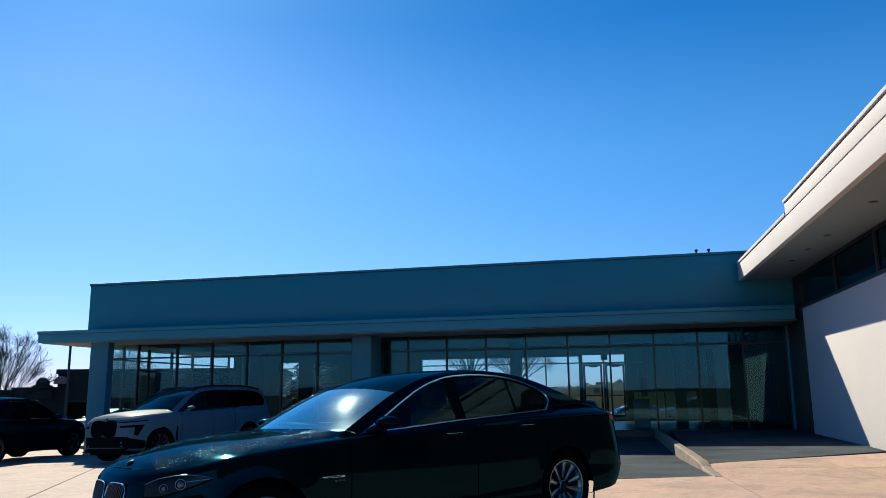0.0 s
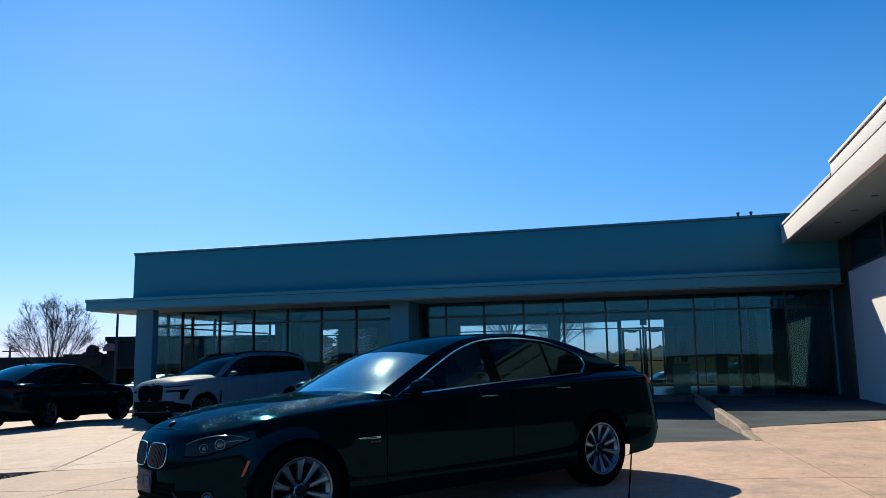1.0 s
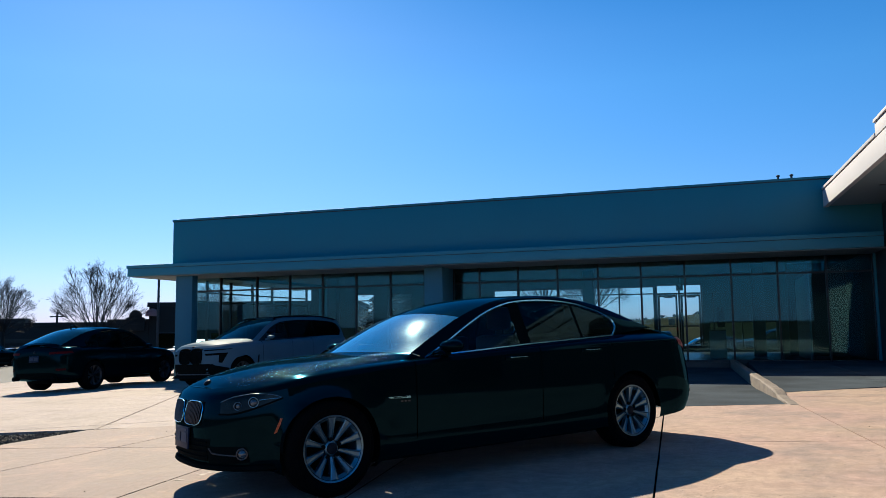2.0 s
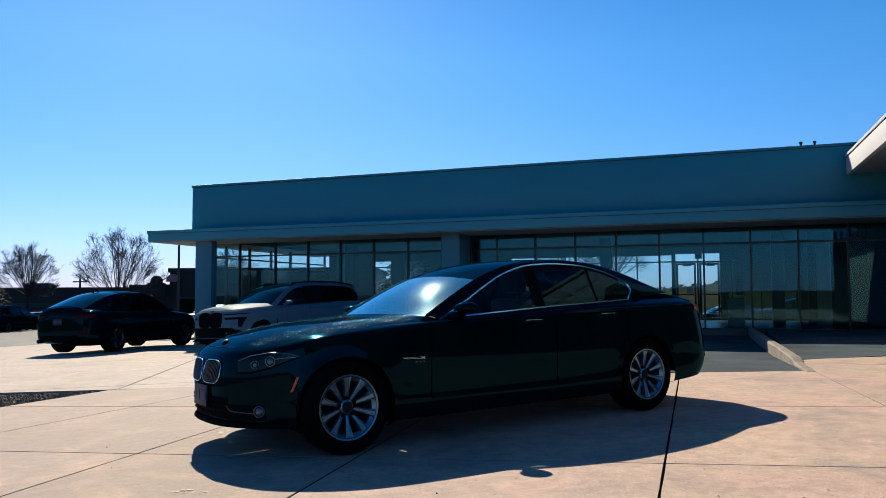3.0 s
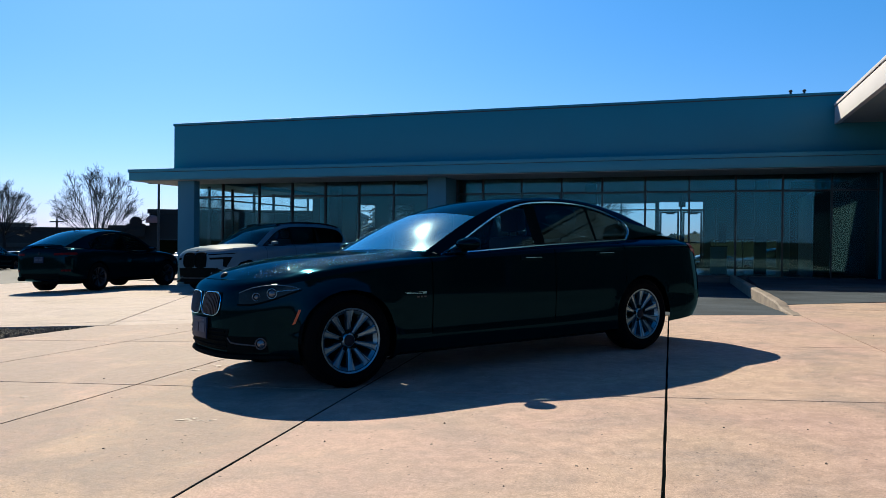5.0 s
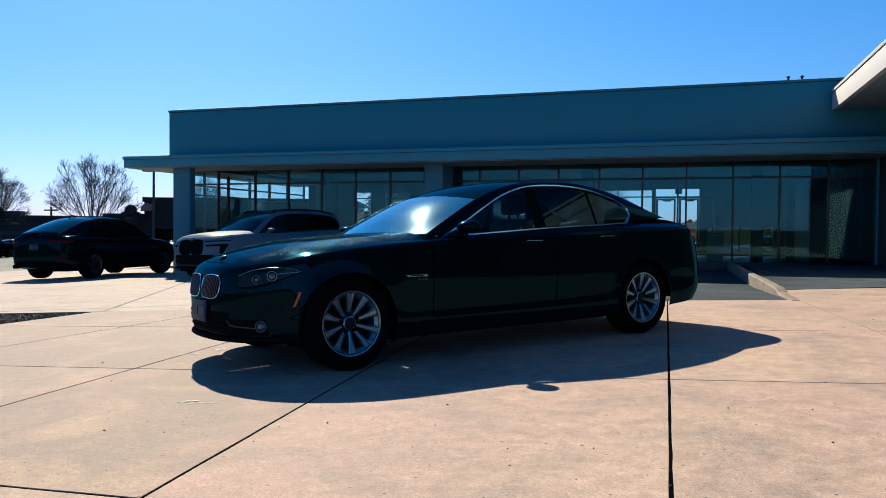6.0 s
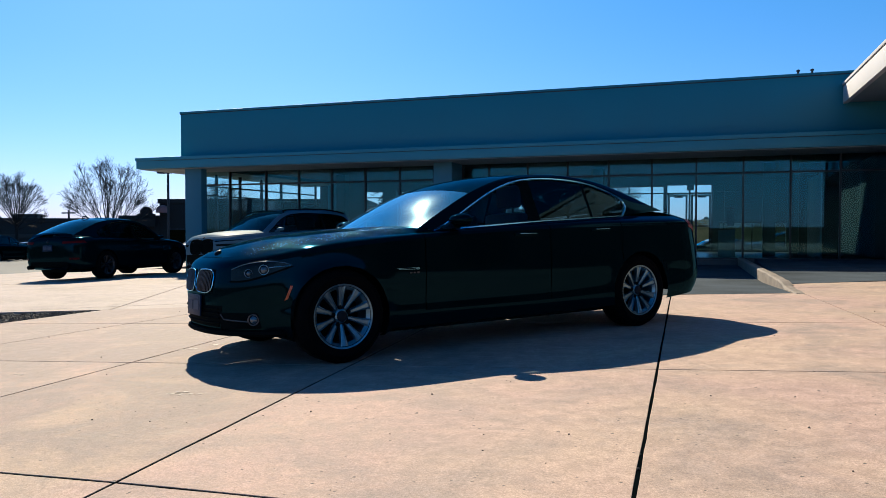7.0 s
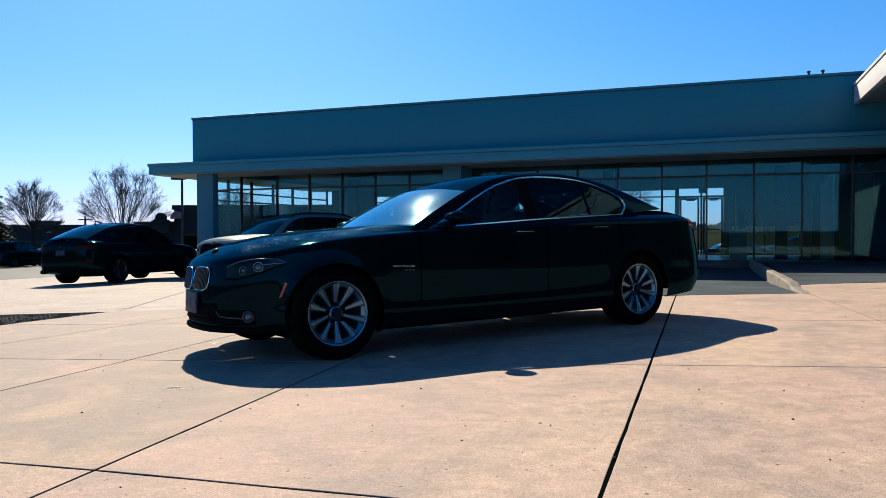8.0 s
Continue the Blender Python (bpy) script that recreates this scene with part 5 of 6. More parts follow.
SEDAN = dict(
    wheelbase=2.968, tyre=0.326, rim=0.220, track=0.80, half=0.925, tread=0.24, spokes=10, alloy="alloy", twin=False, bright=True, arch_gap=0.026,
    # level lines from the sill up: half width, nose, tail, their squareness, then heights at zx
    zx=(-1.08, -0.5, 0.3, 1.2, 2.2, 2.95, 3.45, 3.75), turns=(-0.36, 2.58), creases=(1, 3, 5),
    levels=[(0.82, 3.56, -0.95, 2.7, 3.4, 0.27, 0.225, 0.19, 0.185, 0.185, 0.195, 0.19, 0.20), (0.905, 3.695, -1.03, 2.7, 3.5, 0.29, 0.245, 0.215, 0.21, 0.21, 0.215, 0.225, 0.235),
            (0.916, 3.71, -1.085, 2.7, 3.7, 0.37, 0.34, 0.31, 0.30, 0.30, 0.30, 0.31, 0.31), (0.914, 3.72, -1.12, 2.7, 3.8, 0.475, 0.475, 0.41, 0.38, 0.38, 0.40, 0.41, 0.41),
            (0.930, 3.72, -1.10, 2.7, 3.5, 0.66, 0.64, 0.62, 0.61, 0.61, 0.60, 0.56, 0.54), (0.926, 3.695, -1.08, 2.7, 3.1, 0.895, 0.915, 0.91, 0.898, 0.86, 0.80, 0.715, 0.665),
            (0.896, 3.665, -1.07, 2.7, 3.0, 0.94, 0.955, 0.955, 0.935, 0.89, 0.835, 0.75, 0.705), (0.802, 3.62, -1.045, 2.7, 3.1, 0.965, 0.995, 0.992, 0.958, 0.902, 0.858, 0.775, 0.735)],
    crown=[(-1.04, 0.965), (-0.96, 1.02), (-0.8, 1.048), (-0.45, 1.068), (0.0, 1.07), (2.2, 0.957), (2.63, 0.938), (2.88, 0.922), (3.12, 0.896), (3.35, 0.853), (3.53, 0.795), (3.62, 0.735)], fold=(0.20, 0.36),
    door_rows=(9, 28), doors=(0.24, 1.08, 2.30), cabin=(-0.6, 2.20), handle=(0.895, -0.027),
    D=[(2.16, 0.900), (1.93, 1.010), (1.705, 1.128), (1.49, 1.228), (1.27, 1.298), (1.05, 1.329), (0.75, 1.331), (0.45, 1.300), (0.16, 1.224), (0.02, 1.160), (-0.01, 1.080), (0.08, 1.000)],
    R=[(2.245, 0.940), (2.015, 1.060), (1.765, 1.183), (1.51, 1.280), (1.28, 1.340), (1.02, 1.370), (0.68, 1.372), (0.34, 1.335), (0.05, 1.272), (-0.18, 1.200), (-0.40, 1.120), (-0.60, 1.055)],
    C=[(2.34, 0.955), (2.11, 1.100), (1.84, 1.235), (1.55, 1.330), (1.28, 1.378), (1.00, 1.396), (0.62, 1.398), (0.24, 1.370), (-0.06, 1.318), (-0.32, 1.240), (-0.56, 1.145), (-0.76, 1.075)],
    belt=[(0.09, 1.000), (1.13, 0.962), (2.20, 0.905)], side=(0.80, 0.46), cuts=(0.21, 0.70),
    windows=[("front_window", 1.20, 2.16, "front_glass"), ("door_pillar", 1.08, 1.20, "plastic"), ("rear_side_window", 0.49, 1.08, "car_glass"), ("window_divider", 0.46, 0.49, "plastic"), ("quarter_window", 0.0, 0.46, "car_glass")],
    mirror=(2.0, 0.965, 0.985), seat=(1.15, 0.49), screen="screen_glass", belly=0.145, body_label="glossy black painted steel body", hood_label="black hood beaded with water drops")

SUV = dict(
    wheelbase=3.105, tyre=0.385, rim=0.27, track=0.86, half=0.99, tread=0.27, spokes=10, alloy="dark_alloy", twin=False, arch_gap=0.045, flare=0.02,
    zx=(-1.13, -0.5, 0.4, 1.3, 2.4, 3.1, 3.6, 3.98), turns=(-0.5, 3.05), creases=(1, 5),
    levels=[(0.90, 3.80, -1.00, 4, 4, 0.36, 0.30, 0.26, 0.26, 0.26, 0.28, 0.28, 0.27), (0.965, 3.93, -1.08, 4, 4, 0.42, 0.34, 0.30, 0.30, 0.30, 0.31, 0.32, 0.31),
            (0.995, 3.97, -1.13, 4, 4, 0.52, 0.48, 0.44, 0.44, 0.44, 0.44, 0.44, 0.44), (0.978, 3.985, -1.14, 4, 4, 0.66, 0.62, 0.58, 0.58, 0.58, 0.58, 0.58, 0.58),
            (0.995, 3.985, -1.13, 4, 4, 0.86, 0.84, 0.82, 0.82, 0.82, 0.81, 0.80, 0.79), (0.990, 3.965, -1.12, 4, 4, 1.06, 1.07, 1.06, 1.05, 1.03, 1.01, 0.98, 0.95),
            (0.965, 3.93, -1.10, 3.8, 4, 1.14, 1.16, 1.145, 1.13, 1.09, 1.07, 1.04, 1.005), (0.892, 3.87, -1.06, 3.4, 4, 1.22, 1.24, 1.222, 1.20, 1.165, 1.135, 1.105, 1.06)],
    crown=[(-1.06, 1.23), (2.5, 1.245), (2.8, 1.24), (3.1, 1.225), (3.5, 1.19), (3.75, 1.14), (3.87, 1.07)], fold=(0.30, 0.28),
    door_rows=(9, 28), doors=(0.55, 1.35, 2.42), cabin=(-0.9, 2.55), handle=(1.09, -0.015),
    D=[(2.48, 1.165), (2.2, 1.345), (1.95, 1.51), (1.6, 1.64), (1.1, 1.69), (0.5, 1.69), (-0.1, 1.675), (-0.55, 1.64), (-0.80, 1.56), (-0.90, 1.40), (-0.80, 1.245)],
    R=[(2.66, 1.18), (2.33, 1.395), (2.05, 1.57), (1.66, 1.72), (1.1, 1.775), (0.4, 1.778), (-0.3, 1.768), (-0.70, 1.745), (-0.92, 1.69), (-1.02, 1.46), (-1.07, 1.23)],
    C=[(2.78, 1.20), (2.43, 1.425), (2.1, 1.62), (1.66, 1.775), (1.1, 1.82), (0.4, 1.828), (-0.3, 1.822), (-0.80, 1.80), (-1.02, 1.74), (-1.10, 1.49), (-1.12, 1.23)],
    belt=[(-0.86, 1.235), (2.5, 1.162)], side=(0.88, 0.36), cuts=(0.33, 0.77),
    windows=[("front_window", 1.42, 2.46, "front_glass"), ("door_pillar", 1.32, 1.42, "plastic"), ("rear_side_window", 0.35, 1.32, "car_glass"), ("window_divider", 0.29, 0.35, "plastic"), ("quarter_window", -0.86, 0.29, "car_glass")],
    mirror=(2.22, 1.06, 1.25), seat=(1.25, 0.80), body_label="pale silver-white painted body", mirror_white=True)

COUPE = dict(
    wheelbase=2.933, tyre=0.375, rim=0.26, track=0.85, half=0.985, tread=0.30, spokes=10, alloy="dark_alloy", twin=True, arch_gap=0.045,
    body=[(-1.06, 0.5, 0.62, 0.95, 1.08), (-1.03, 0.36, 0.74, 1.08, 1.16), (-0.92, 0.30, 0.86, 1.10, 1.19), (-0.72, 0.27, 0.94, 1.11, 1.195), (-0.4, 0.26, 0.98, 1.11, 1.18), (0.0, 0.25, 0.985, 1.10, 1.14), (0.45, 0.25, 0.985, 1.08, 1.11),
          (1.25, 0.25, 0.985, 1.05, 1.09), (2.32, 0.25, 0.985, 1.02, 1.08), (2.55, 0.25, 0.985, 1.01, 1.10), (2.95, 0.26, 0.98, 0.98, 1.08), (3.3, 0.26, 0.95, 0.93, 1.04), (3.55, 0.25, 0.89, 0.87, 0.98),
          (3.70, 0.25, 0.80, 0.80, 0.91), (3.78, 0.28, 0.70, 0.70, 0.82), (3.82, 0.4, 0.56, 0.6, 0.7)],
    doors=(0.45, 1.25, 2.32), cabin=(-0.7, 2.45), hood_end=3.66, handle=(1.0, -0.02),
    D=[(2.36, 1.04), (2.1, 1.24), (1.85, 1.40), (1.5, 1.51), (1.1, 1.55), (0.7, 1.545), (0.35, 1.49), (0.08, 1.40), (-0.12, 1.28), (-0.05, 1.13)],
    R=[(2.56, 1.07), (2.24, 1.29), (1.95, 1.46), (1.56, 1.59), (1.1, 1.63), (0.62, 1.625), (0.15, 1.56), (-0.25, 1.44), (-0.6, 1.31), (-0.90, 1.19)],
    C=[(2.68, 1.09), (2.35, 1.32), (2.0, 1.51), (1.56, 1.65), (1.1, 1.695), (0.62, 1.69), (0.1, 1.63), (-0.32, 1.50), (-0.7, 1.35), (-1.02, 1.21)],
    belt=[(-0.05, 1.12), (2.38, 1.035)], side=(0.86, 0.42), cuts=(0.335, 0.62),
    windows=[("front_window", 1.30, 2.34, "front_glass"), ("door_pillar", 1.21, 1.30, "plastic"), ("rear_side_window", 0.30, 1.21, "car_glass"), ("window_divider", 0.27, 0.30, "plastic"), ("quarter_window", -0.08, 0.27, "car_glass")],
    mirror=(2.12, 1.05, 1.12), seat=(1.2, 0.72), body_label="glossy black painted body")


def on_lot(x, y, heading, z=None):
    """The pose of a car whose rear axle stands over (x, y), nose along heading (degrees from +x)."""
    f = Vector((math.cos(radians(heading)), math.sin(radians(heading)), 0))
    up = Vector((-0.03, 0, 1)).normalized()
    f = (f - up * f.dot(up)).normalized()
    l = up.cross(f)
    m = Matrix((f, l, up)).transposed().to_4x4()
    m.translation = (x, y, gz(x) if z is None else z)
    return m


from mathutils.bvhtree import BVHTree


class Skin:
    """The outer skin of a car, to lay fittings on."""

    def __init__(self, root):
        vs, fs = [], []
        for o in root.children:
            if o.type == "MESH" and o.name.split(".")[0] in ("body", "hood", "front_door", "rear_door", "shoulder", "pillar_rail", "roof", "windscreen", "rear_window"):
                k = len(vs)
                vs += [v.co.copy() for v in o.data.vertices]
                fs += [[k + i for i in p.vertices] for p in o.data.polygons]
        self.tree = BVHTree.FromPolygons(vs, fs)

    def at(self, p, way, lift=0.0):
        """The skin's point met from outside through p, looking against way, raised by lift."""
        way = Vector(way).normalized()
        hit, nor, _, _ = self.tree.ray_cast(Vector(p) + way * 1.5, -way)
        if hit is None:
            return Vector(p)
        if nor.dot(way) < 0:
            nor = -nor
        return hit + nor * lift

    def patch(self, bm, rows, way, lift=0.004):
        """A sheet over the skin through rows of points seen along way."""
        grid(bm, [[self.at(p, way, lift) for p in r] for r in rows])

    def line(self, bm, pts, way, r, lift=0.003, sides=6):
        tube(bm, [self.at(p, way, lift) for p in pts], r, sides)


def oval(cy, cz, hy, hz, n=28, power=3.2, lean=0.0):
    """A rounded rectangle as (y, z) points."""
    out = []
    for k in range(n + 1):
        a = 2 * math.pi * k / n
        c, s_ = math.cos(a), math.sin(a)
        y = hy * math.copysign(abs(c) ** (2 / power), c)
        z = hz * math.copysign(abs(s_) ** (2 / power), s_)
        out.append((cy + y + lean * z, cz + z))
    return out


def kidney(root, sk, s, cy, cz, hy, hz, slats, frame, lean=0.0, ring=0.012, name="kidney_grille"):
    """One half of the grille: dark backing, bright frame and upright slats."""
    bm = bmesh.new()
    rows = [[(3.9, s * (cy + hy * (2 * i / 8 - 1) + lean * hz * (2 * j / 6 - 1)), cz + hz * (2 * j / 6 - 1)) for i in range(9)] for j in range(7)]
    sk.patch(bm, rows, (1, 0, 0), 0.003)
    g = part(name, bm, M["plastic"], root, "black grille half with upright slats")
    bm = bmesh.new()
    sk.line(bm, [(3.9, s * y, z) for y, z in oval(cy, cz, hy, hz, lean=lean)], (1, 0, 0), ring, 0.006, 8)
    part("frame", bm, M[frame], g, "chrome grille surround" if frame == "chrome" else "")
    for k in range(slats):
        y = cy + hy * 0.86 * (2 * (k + 0.5) / slats - 1)
        bm = bmesh.new()
        sk.line(bm, [(3.9, s * (y + lean * hz * q), cz + hz * 0.88 * q) for q in (-1, -0.5, 0, 0.5, 1)], (1, 0, 0), 0.0035, 0.008, 4)
        part("slat", bm, M["dark_alloy"] if frame == "chrome" else M["plastic"], g)


def strip(root, sk, name, corners, way, material, label="", lift=0.005, nu=10, nv=4, parent=None):
    """A four-cornered fitting laid on the skin: corners in order round it."""
    a, b, c, d = (Vector(p) for p in corners)
    rows = [[a.lerp(b, i / nu).lerp(d.lerp(c, i / nu), j / nv) for i in range(nu + 1)] for j in range(nv + 1)]
    bm = bmesh.new()
    sk.patch(bm, rows, way, lift)
    return part(name, bm, M[material], parent or root, label)


def ring_lamp(root, sk, name, p, way, r, material, parent, label="", tube_r=0.006):
    way = Vector(way).normalized()
    c = sk.at(p, way, 0.008)
    u = way.cross(Vector((0, 0, 1))).normalized()
    v = u.cross(way)
    bm = bmesh.new()
    tube(bm, [c + (u * math.cos(a) + v * math.sin(a)) * r for a in [2 * math.pi * k / 20 for k in range(21)]], tube_r, 6, False)
    return part(name, bm, M[material], parent, label)


def disc_lamp(root, sk, name, p, way, r, material, parent, label=""):
    way = Vector(way).normalized()
    c = sk.at(p, way, 0.004)
    bm = bmesh.new()
    lathe(bm, [(0.0, 0.012), (r * 0.6, 0.01), (r * 0.9, 0.004), (r, -0.004)], 20, "Z")
    bmesh.ops.transform(bm, matrix=Matrix.Translation(c) @ way.to_track_quat("Z", "Y").to_matrix().to_4x4(), verts=bm.verts)
    return part(name, bm, M[material], parent, label)


def plate(root, p, way, w, h):
    """A number plate with plain bars for its writing."""
    way = Vector(way).normalized()
    m = Matrix.Translation(p) @ way.to_track_quat("Z", "Y").to_matrix().to_4x4()
    bm = bmesh.new()
    box(bm, -w / 2, w / 2, -h / 2, h / 2, -0.012, 0.0, 0.003)
    bmesh.ops.transform(bm, matrix=m, verts=bm.verts)
    pl = part("plate", bm, M["plate"], root, "blue and white plate with plain bars")
    for x0, x1, y0, y1 in ((-0.42, -0.06, -0.22, 0.22), (0.02, 0.42, -0.22, 0.22), (-0.4, 0.4, 0.32, 0.40)):
        bm = bmesh.new()
        box(bm, x0 * w, x1 * w, y0 * h, y1 * h, 0.001, 0.004)
        bmesh.ops.transform(bm, matrix=m, verts=bm.verts)
        part("bar", bm, M["plate_bar"], pl)


def sedan_fittings(root):
    sk = Skin(root)
    front, diag, left = (1, 0, 0), (0.60, 0.80, 0.0), (0, 1, 0)
    for s in (1, -1):
        kidney(root, sk, s, 0.172, 0.590, 0.152, 0.082, 11, "chrome", 0.06, 0.0042)
        dg = (0.60, s * 0.80, 0.0)

        def q(u, z):                                    # a point of the front corner, u from the side round to the nose
            return (0.80 * u + 0.6 * 2.6, s * (-0.6 * u + 0.8 * 2.6), z)
        up = [(2.15, 0.697), (2.22, 0.720), (2.34, 0.727), (2.50, 0.706), (2.59, 0.676)]
        lo = [(2.15, 0.689), (2.25, 0.654), (2.36, 0.620), (2.49, 0.592), (2.60, 0.590)]
        bm = bmesh.new()
        rows = []
        for j in range(6):
            row = spline([(a[0], b[1] + (a[1] - b[1]) * j / 5) for a, b in zip(up, lo)], 18)
            rows.append([q(u, z) for u, z in row])
        sk.patch(bm, rows, dg, 0.005)
        hl = part("headlamp", bm, M["lamp_shell"], root, "smoked headlamp with ring lights")
        bm = bmesh.new()
        sk.line(bm, [q(u, z) for u, z in spline(lo, 16)], dg, 0.006, 0.006)
        part("lower_rim", bm, M["plastic"], hl)
        bm = bmesh.new()
        sk.line(bm, [q(u, z - 0.006) for u, z in spline(up, 16)], dg, 0.003, 0.006)
        part("upper_rim", bm, M["lamp_bulb"], hl)
        for u, z, r in ((2.345, 0.666, 0.044), (2.455, 0.644, 0.036)):
            ring_lamp(root, sk, "ring_light", q(u, z), dg, r * 0.75, "alloy" if u < 2.4 else "lamp_bulb", hl, tube_r=0.0028)
            disc_lamp(root, sk, "projector", q(u, z), dg, r * (0.6 if u < 2.4 else 0.5), "lamp_bulb", hl)
        bm = bmesh.new()
        sk.line(bm, [q(u, z) for u, z in ((2.165, 0.689), (2.23, 0.687), (2.31, 0.680))], dg, 0.0035, 0.006)
        part("light_bar", bm, M["alloy"], hl)
        strip(root, sk, "side_marker", [(3.382, s, 0.462), (3.402, s, 0.454), (3.360, s, 0.556), (3.343, s, 0.553)], (0.25, s, 0), "amber_lens", "orange side marker lamp")
        # bumper openings and fog lamps
        op = strip(root, sk, "bumper_vent", [q(2.38, 0.268), q(2.70, 0.258), q(2.70, 0.372), q(2.40, 0.372)], dg, "plastic", "black corner vent in the bumper")
        disc_lamp(root, sk, "fog_lamp", q(2.43, 0.328), dg, 0.030, "lamp_bulb", op, "round fog lamp")
        ring_lamp(root, sk, "fog_ring", q(2.43, 0.328), dg, 0.036, "dark_alloy", op)
        bm = bmesh.new()
        sk.line(bm, [q(u, z) for u, z in ((2.47, 0.315), (2.60, 0.322), (2.665, 0.330), (2.69, 0.362))], dg, 0.006, 0.006)
        part("fin", bm, M["dark_alloy"], op)
        # vent trim on the wing, with bars for its lettering
        vt = strip(root, sk, "wing_vent", [(2.36, s, 0.624), (2.53, s, 0.630), (2.55, s, 0.640), (2.365, s, 0.640)], (0, s, 0), "chrome", "chrome vent trim on the wing", 0.01)
        strip(root, sk, "vent_slot", [(2.395, s, 0.629), (2.50, s, 0.632), (2.505, s, 0.637), (2.395, s, 0.637)], (0, s, 0), "plastic", "", 0.013, 6, 2, vt)
        for k in range(3):
            strip(root, sk, "bar", [(2.36 + k * 0.03, s, 0.598), (2.38 + k * 0.03, s, 0.598), (2.38 + k * 0.03, s, 0.609), (2.36 + k * 0.03, s, 0.609)], (0, s, 0), "dark_alloy", "", 0.004, 2, 1, vt)
        # tail lamp
        dr = (-0.55, s * 0.83, 0)
        strip(root, sk, "tail_lamp", [(-0.76, s * 0.95, 0.890), (-1.10, s * 0.7, 0.76), (-1.12, s * 0.7, 0.945), (-0.76, s * 0.95, 0.955)], dr, "tail_red", "red tail lamp")
        strip(root, sk, "reflector", [(-0.98, s * 0.9, 0.42), (-1.09, s * 0.8, 0.42), (-1.09, s * 0.8, 0.45), (-0.98, s * 0.9, 0.45)], dr, "red_lens")
    lower = strip(root, sk, "intake", [(3.9, -0.36, 0.27), (3.9, 0.36, 0.27), (3.9, 0.42, 0.42), (3.9, -0.42, 0.42)], front, "plastic", "black lower intake with bars", 0.003)
    for z in (0.30, 0.335, 0.37, 0.40):
        bm = bmesh.new()
        sk.line(bm, [(3.9, y, z) for y in np.linspace(-0.38, 0.38, 9)], front, 0.006, 0.006)
        part("bar", bm, M["plastic"], lower)
    bm = bmesh.new()
    pts = [sk.at((3.1 + 0.6 * math.cos(a), 0.80 * math.sin(a), 0.235), (math.cos(a), math.sin(a), 0), 0.012) for a in np.linspace(-1.25, 1.25, 21)]
    tube(bm, pts, [0.02] * 21, 6)
    part("front_lip", bm, M["plastic"], root, "black lip along the bumper")
    plate(root, sk.at((3.9, 0, 0.415), front, 0.02), (1, 0, 0.05), 0.31, 0.15)
    disc_lamp(root, sk, "badge", (3.56, 0, 0.80), (0.55, 0, 0.8), 0.030, "cap", root, "round badge on the hood")
    # water beads on the hood and roof edge
    rnd = random.Random(11)
    bm = bmesh.new()
    for k in range(760):
        x = rnd.uniform(2.36, 3.50)
        w = 0.78 - 0.50 * max(0, x - 3.0)
        part_of = rnd.random()                          # thickest along the slope beside the fold, and along the far edge
        y = w * min(rnd.gauss(0.84, 0.09), 0.985) if part_of < 0.62 else -w * rnd.uniform(0.80, 0.97) if part_of < 0.82 else w * rnd.uniform(-0.9, 0.95)
        p = sk.at((x, y, 1), (0, 0, 1), 0.0)
        r = rnd.choice((0.0026, 0.003, 0.0036, 0.0042, 0.0055)) * rnd.uniform(0.8, 1.2)
        bead(bm, p, r)
    for _ in range(190):                                # more beads along the far edge of windscreen and roof
        x = rnd.uniform(1.0, 2.22)
        p = sk.at((x, -0.655 + 0.13 * (2.2 - x) + rnd.uniform(-0.05, 0.03), 2), (0, 0, 1), 0.0)
        bead(bm, p, rnd.choice((0.003, 0.004, 0.005, 0.006)))
    o = part("condensation", bm, M["drop"], root, "clear water beads on the paint", angle=120)
    tagged(o, kind="stuff")
    # paper on the dashboard
    bm = bmesh.new()
    box(bm, 1.92, 2.04, 0.40, 0.53, 0.917, 0.921)
    box(bm, 1.92, 2.03, 0.24, 0.37, 0.917, 0.921)
    part("dash_paper", bm, M["paper"], root, "white papers on the dashboard")
    bm = bmesh.new()
    box(bm, 1.56, 1.60, -0.11, 0.11, 1.185, 1.245, 0.015)
    tube(bm, [Vector((1.60, 0, 1.235)), Vector((1.66, 0, 1.265))], 0.010, 8)
    part("rear_view_mirror", bm, M["plastic"], root, "dark rear-view mirror behind the windscreen")


def bead(bm, p, r):
    """A round water bead: a low dome."""
    rings = [[bm.verts.new(p + Vector((c * r * math.cos(a), c * r * math.sin(a), h * r))) for a in [2 * math.pi * k / 6 for k in range(6)]] for c, h in ((1, 0), (0.88, 0.34), (0.5, 0.62))]
    tip = bm.verts.new(p + Vector((0, 0, 0.72 * r)))
    for low, top in zip(rings, rings[1:]):
        for i in range(6):
            bm.faces.new((low[i], low[(i + 1) % 6], top[(i + 1) % 6], top[i]))
    for i in range(6):
        bm.faces.new((rings[-1][i], rings[-1][(i + 1) % 6], tip))


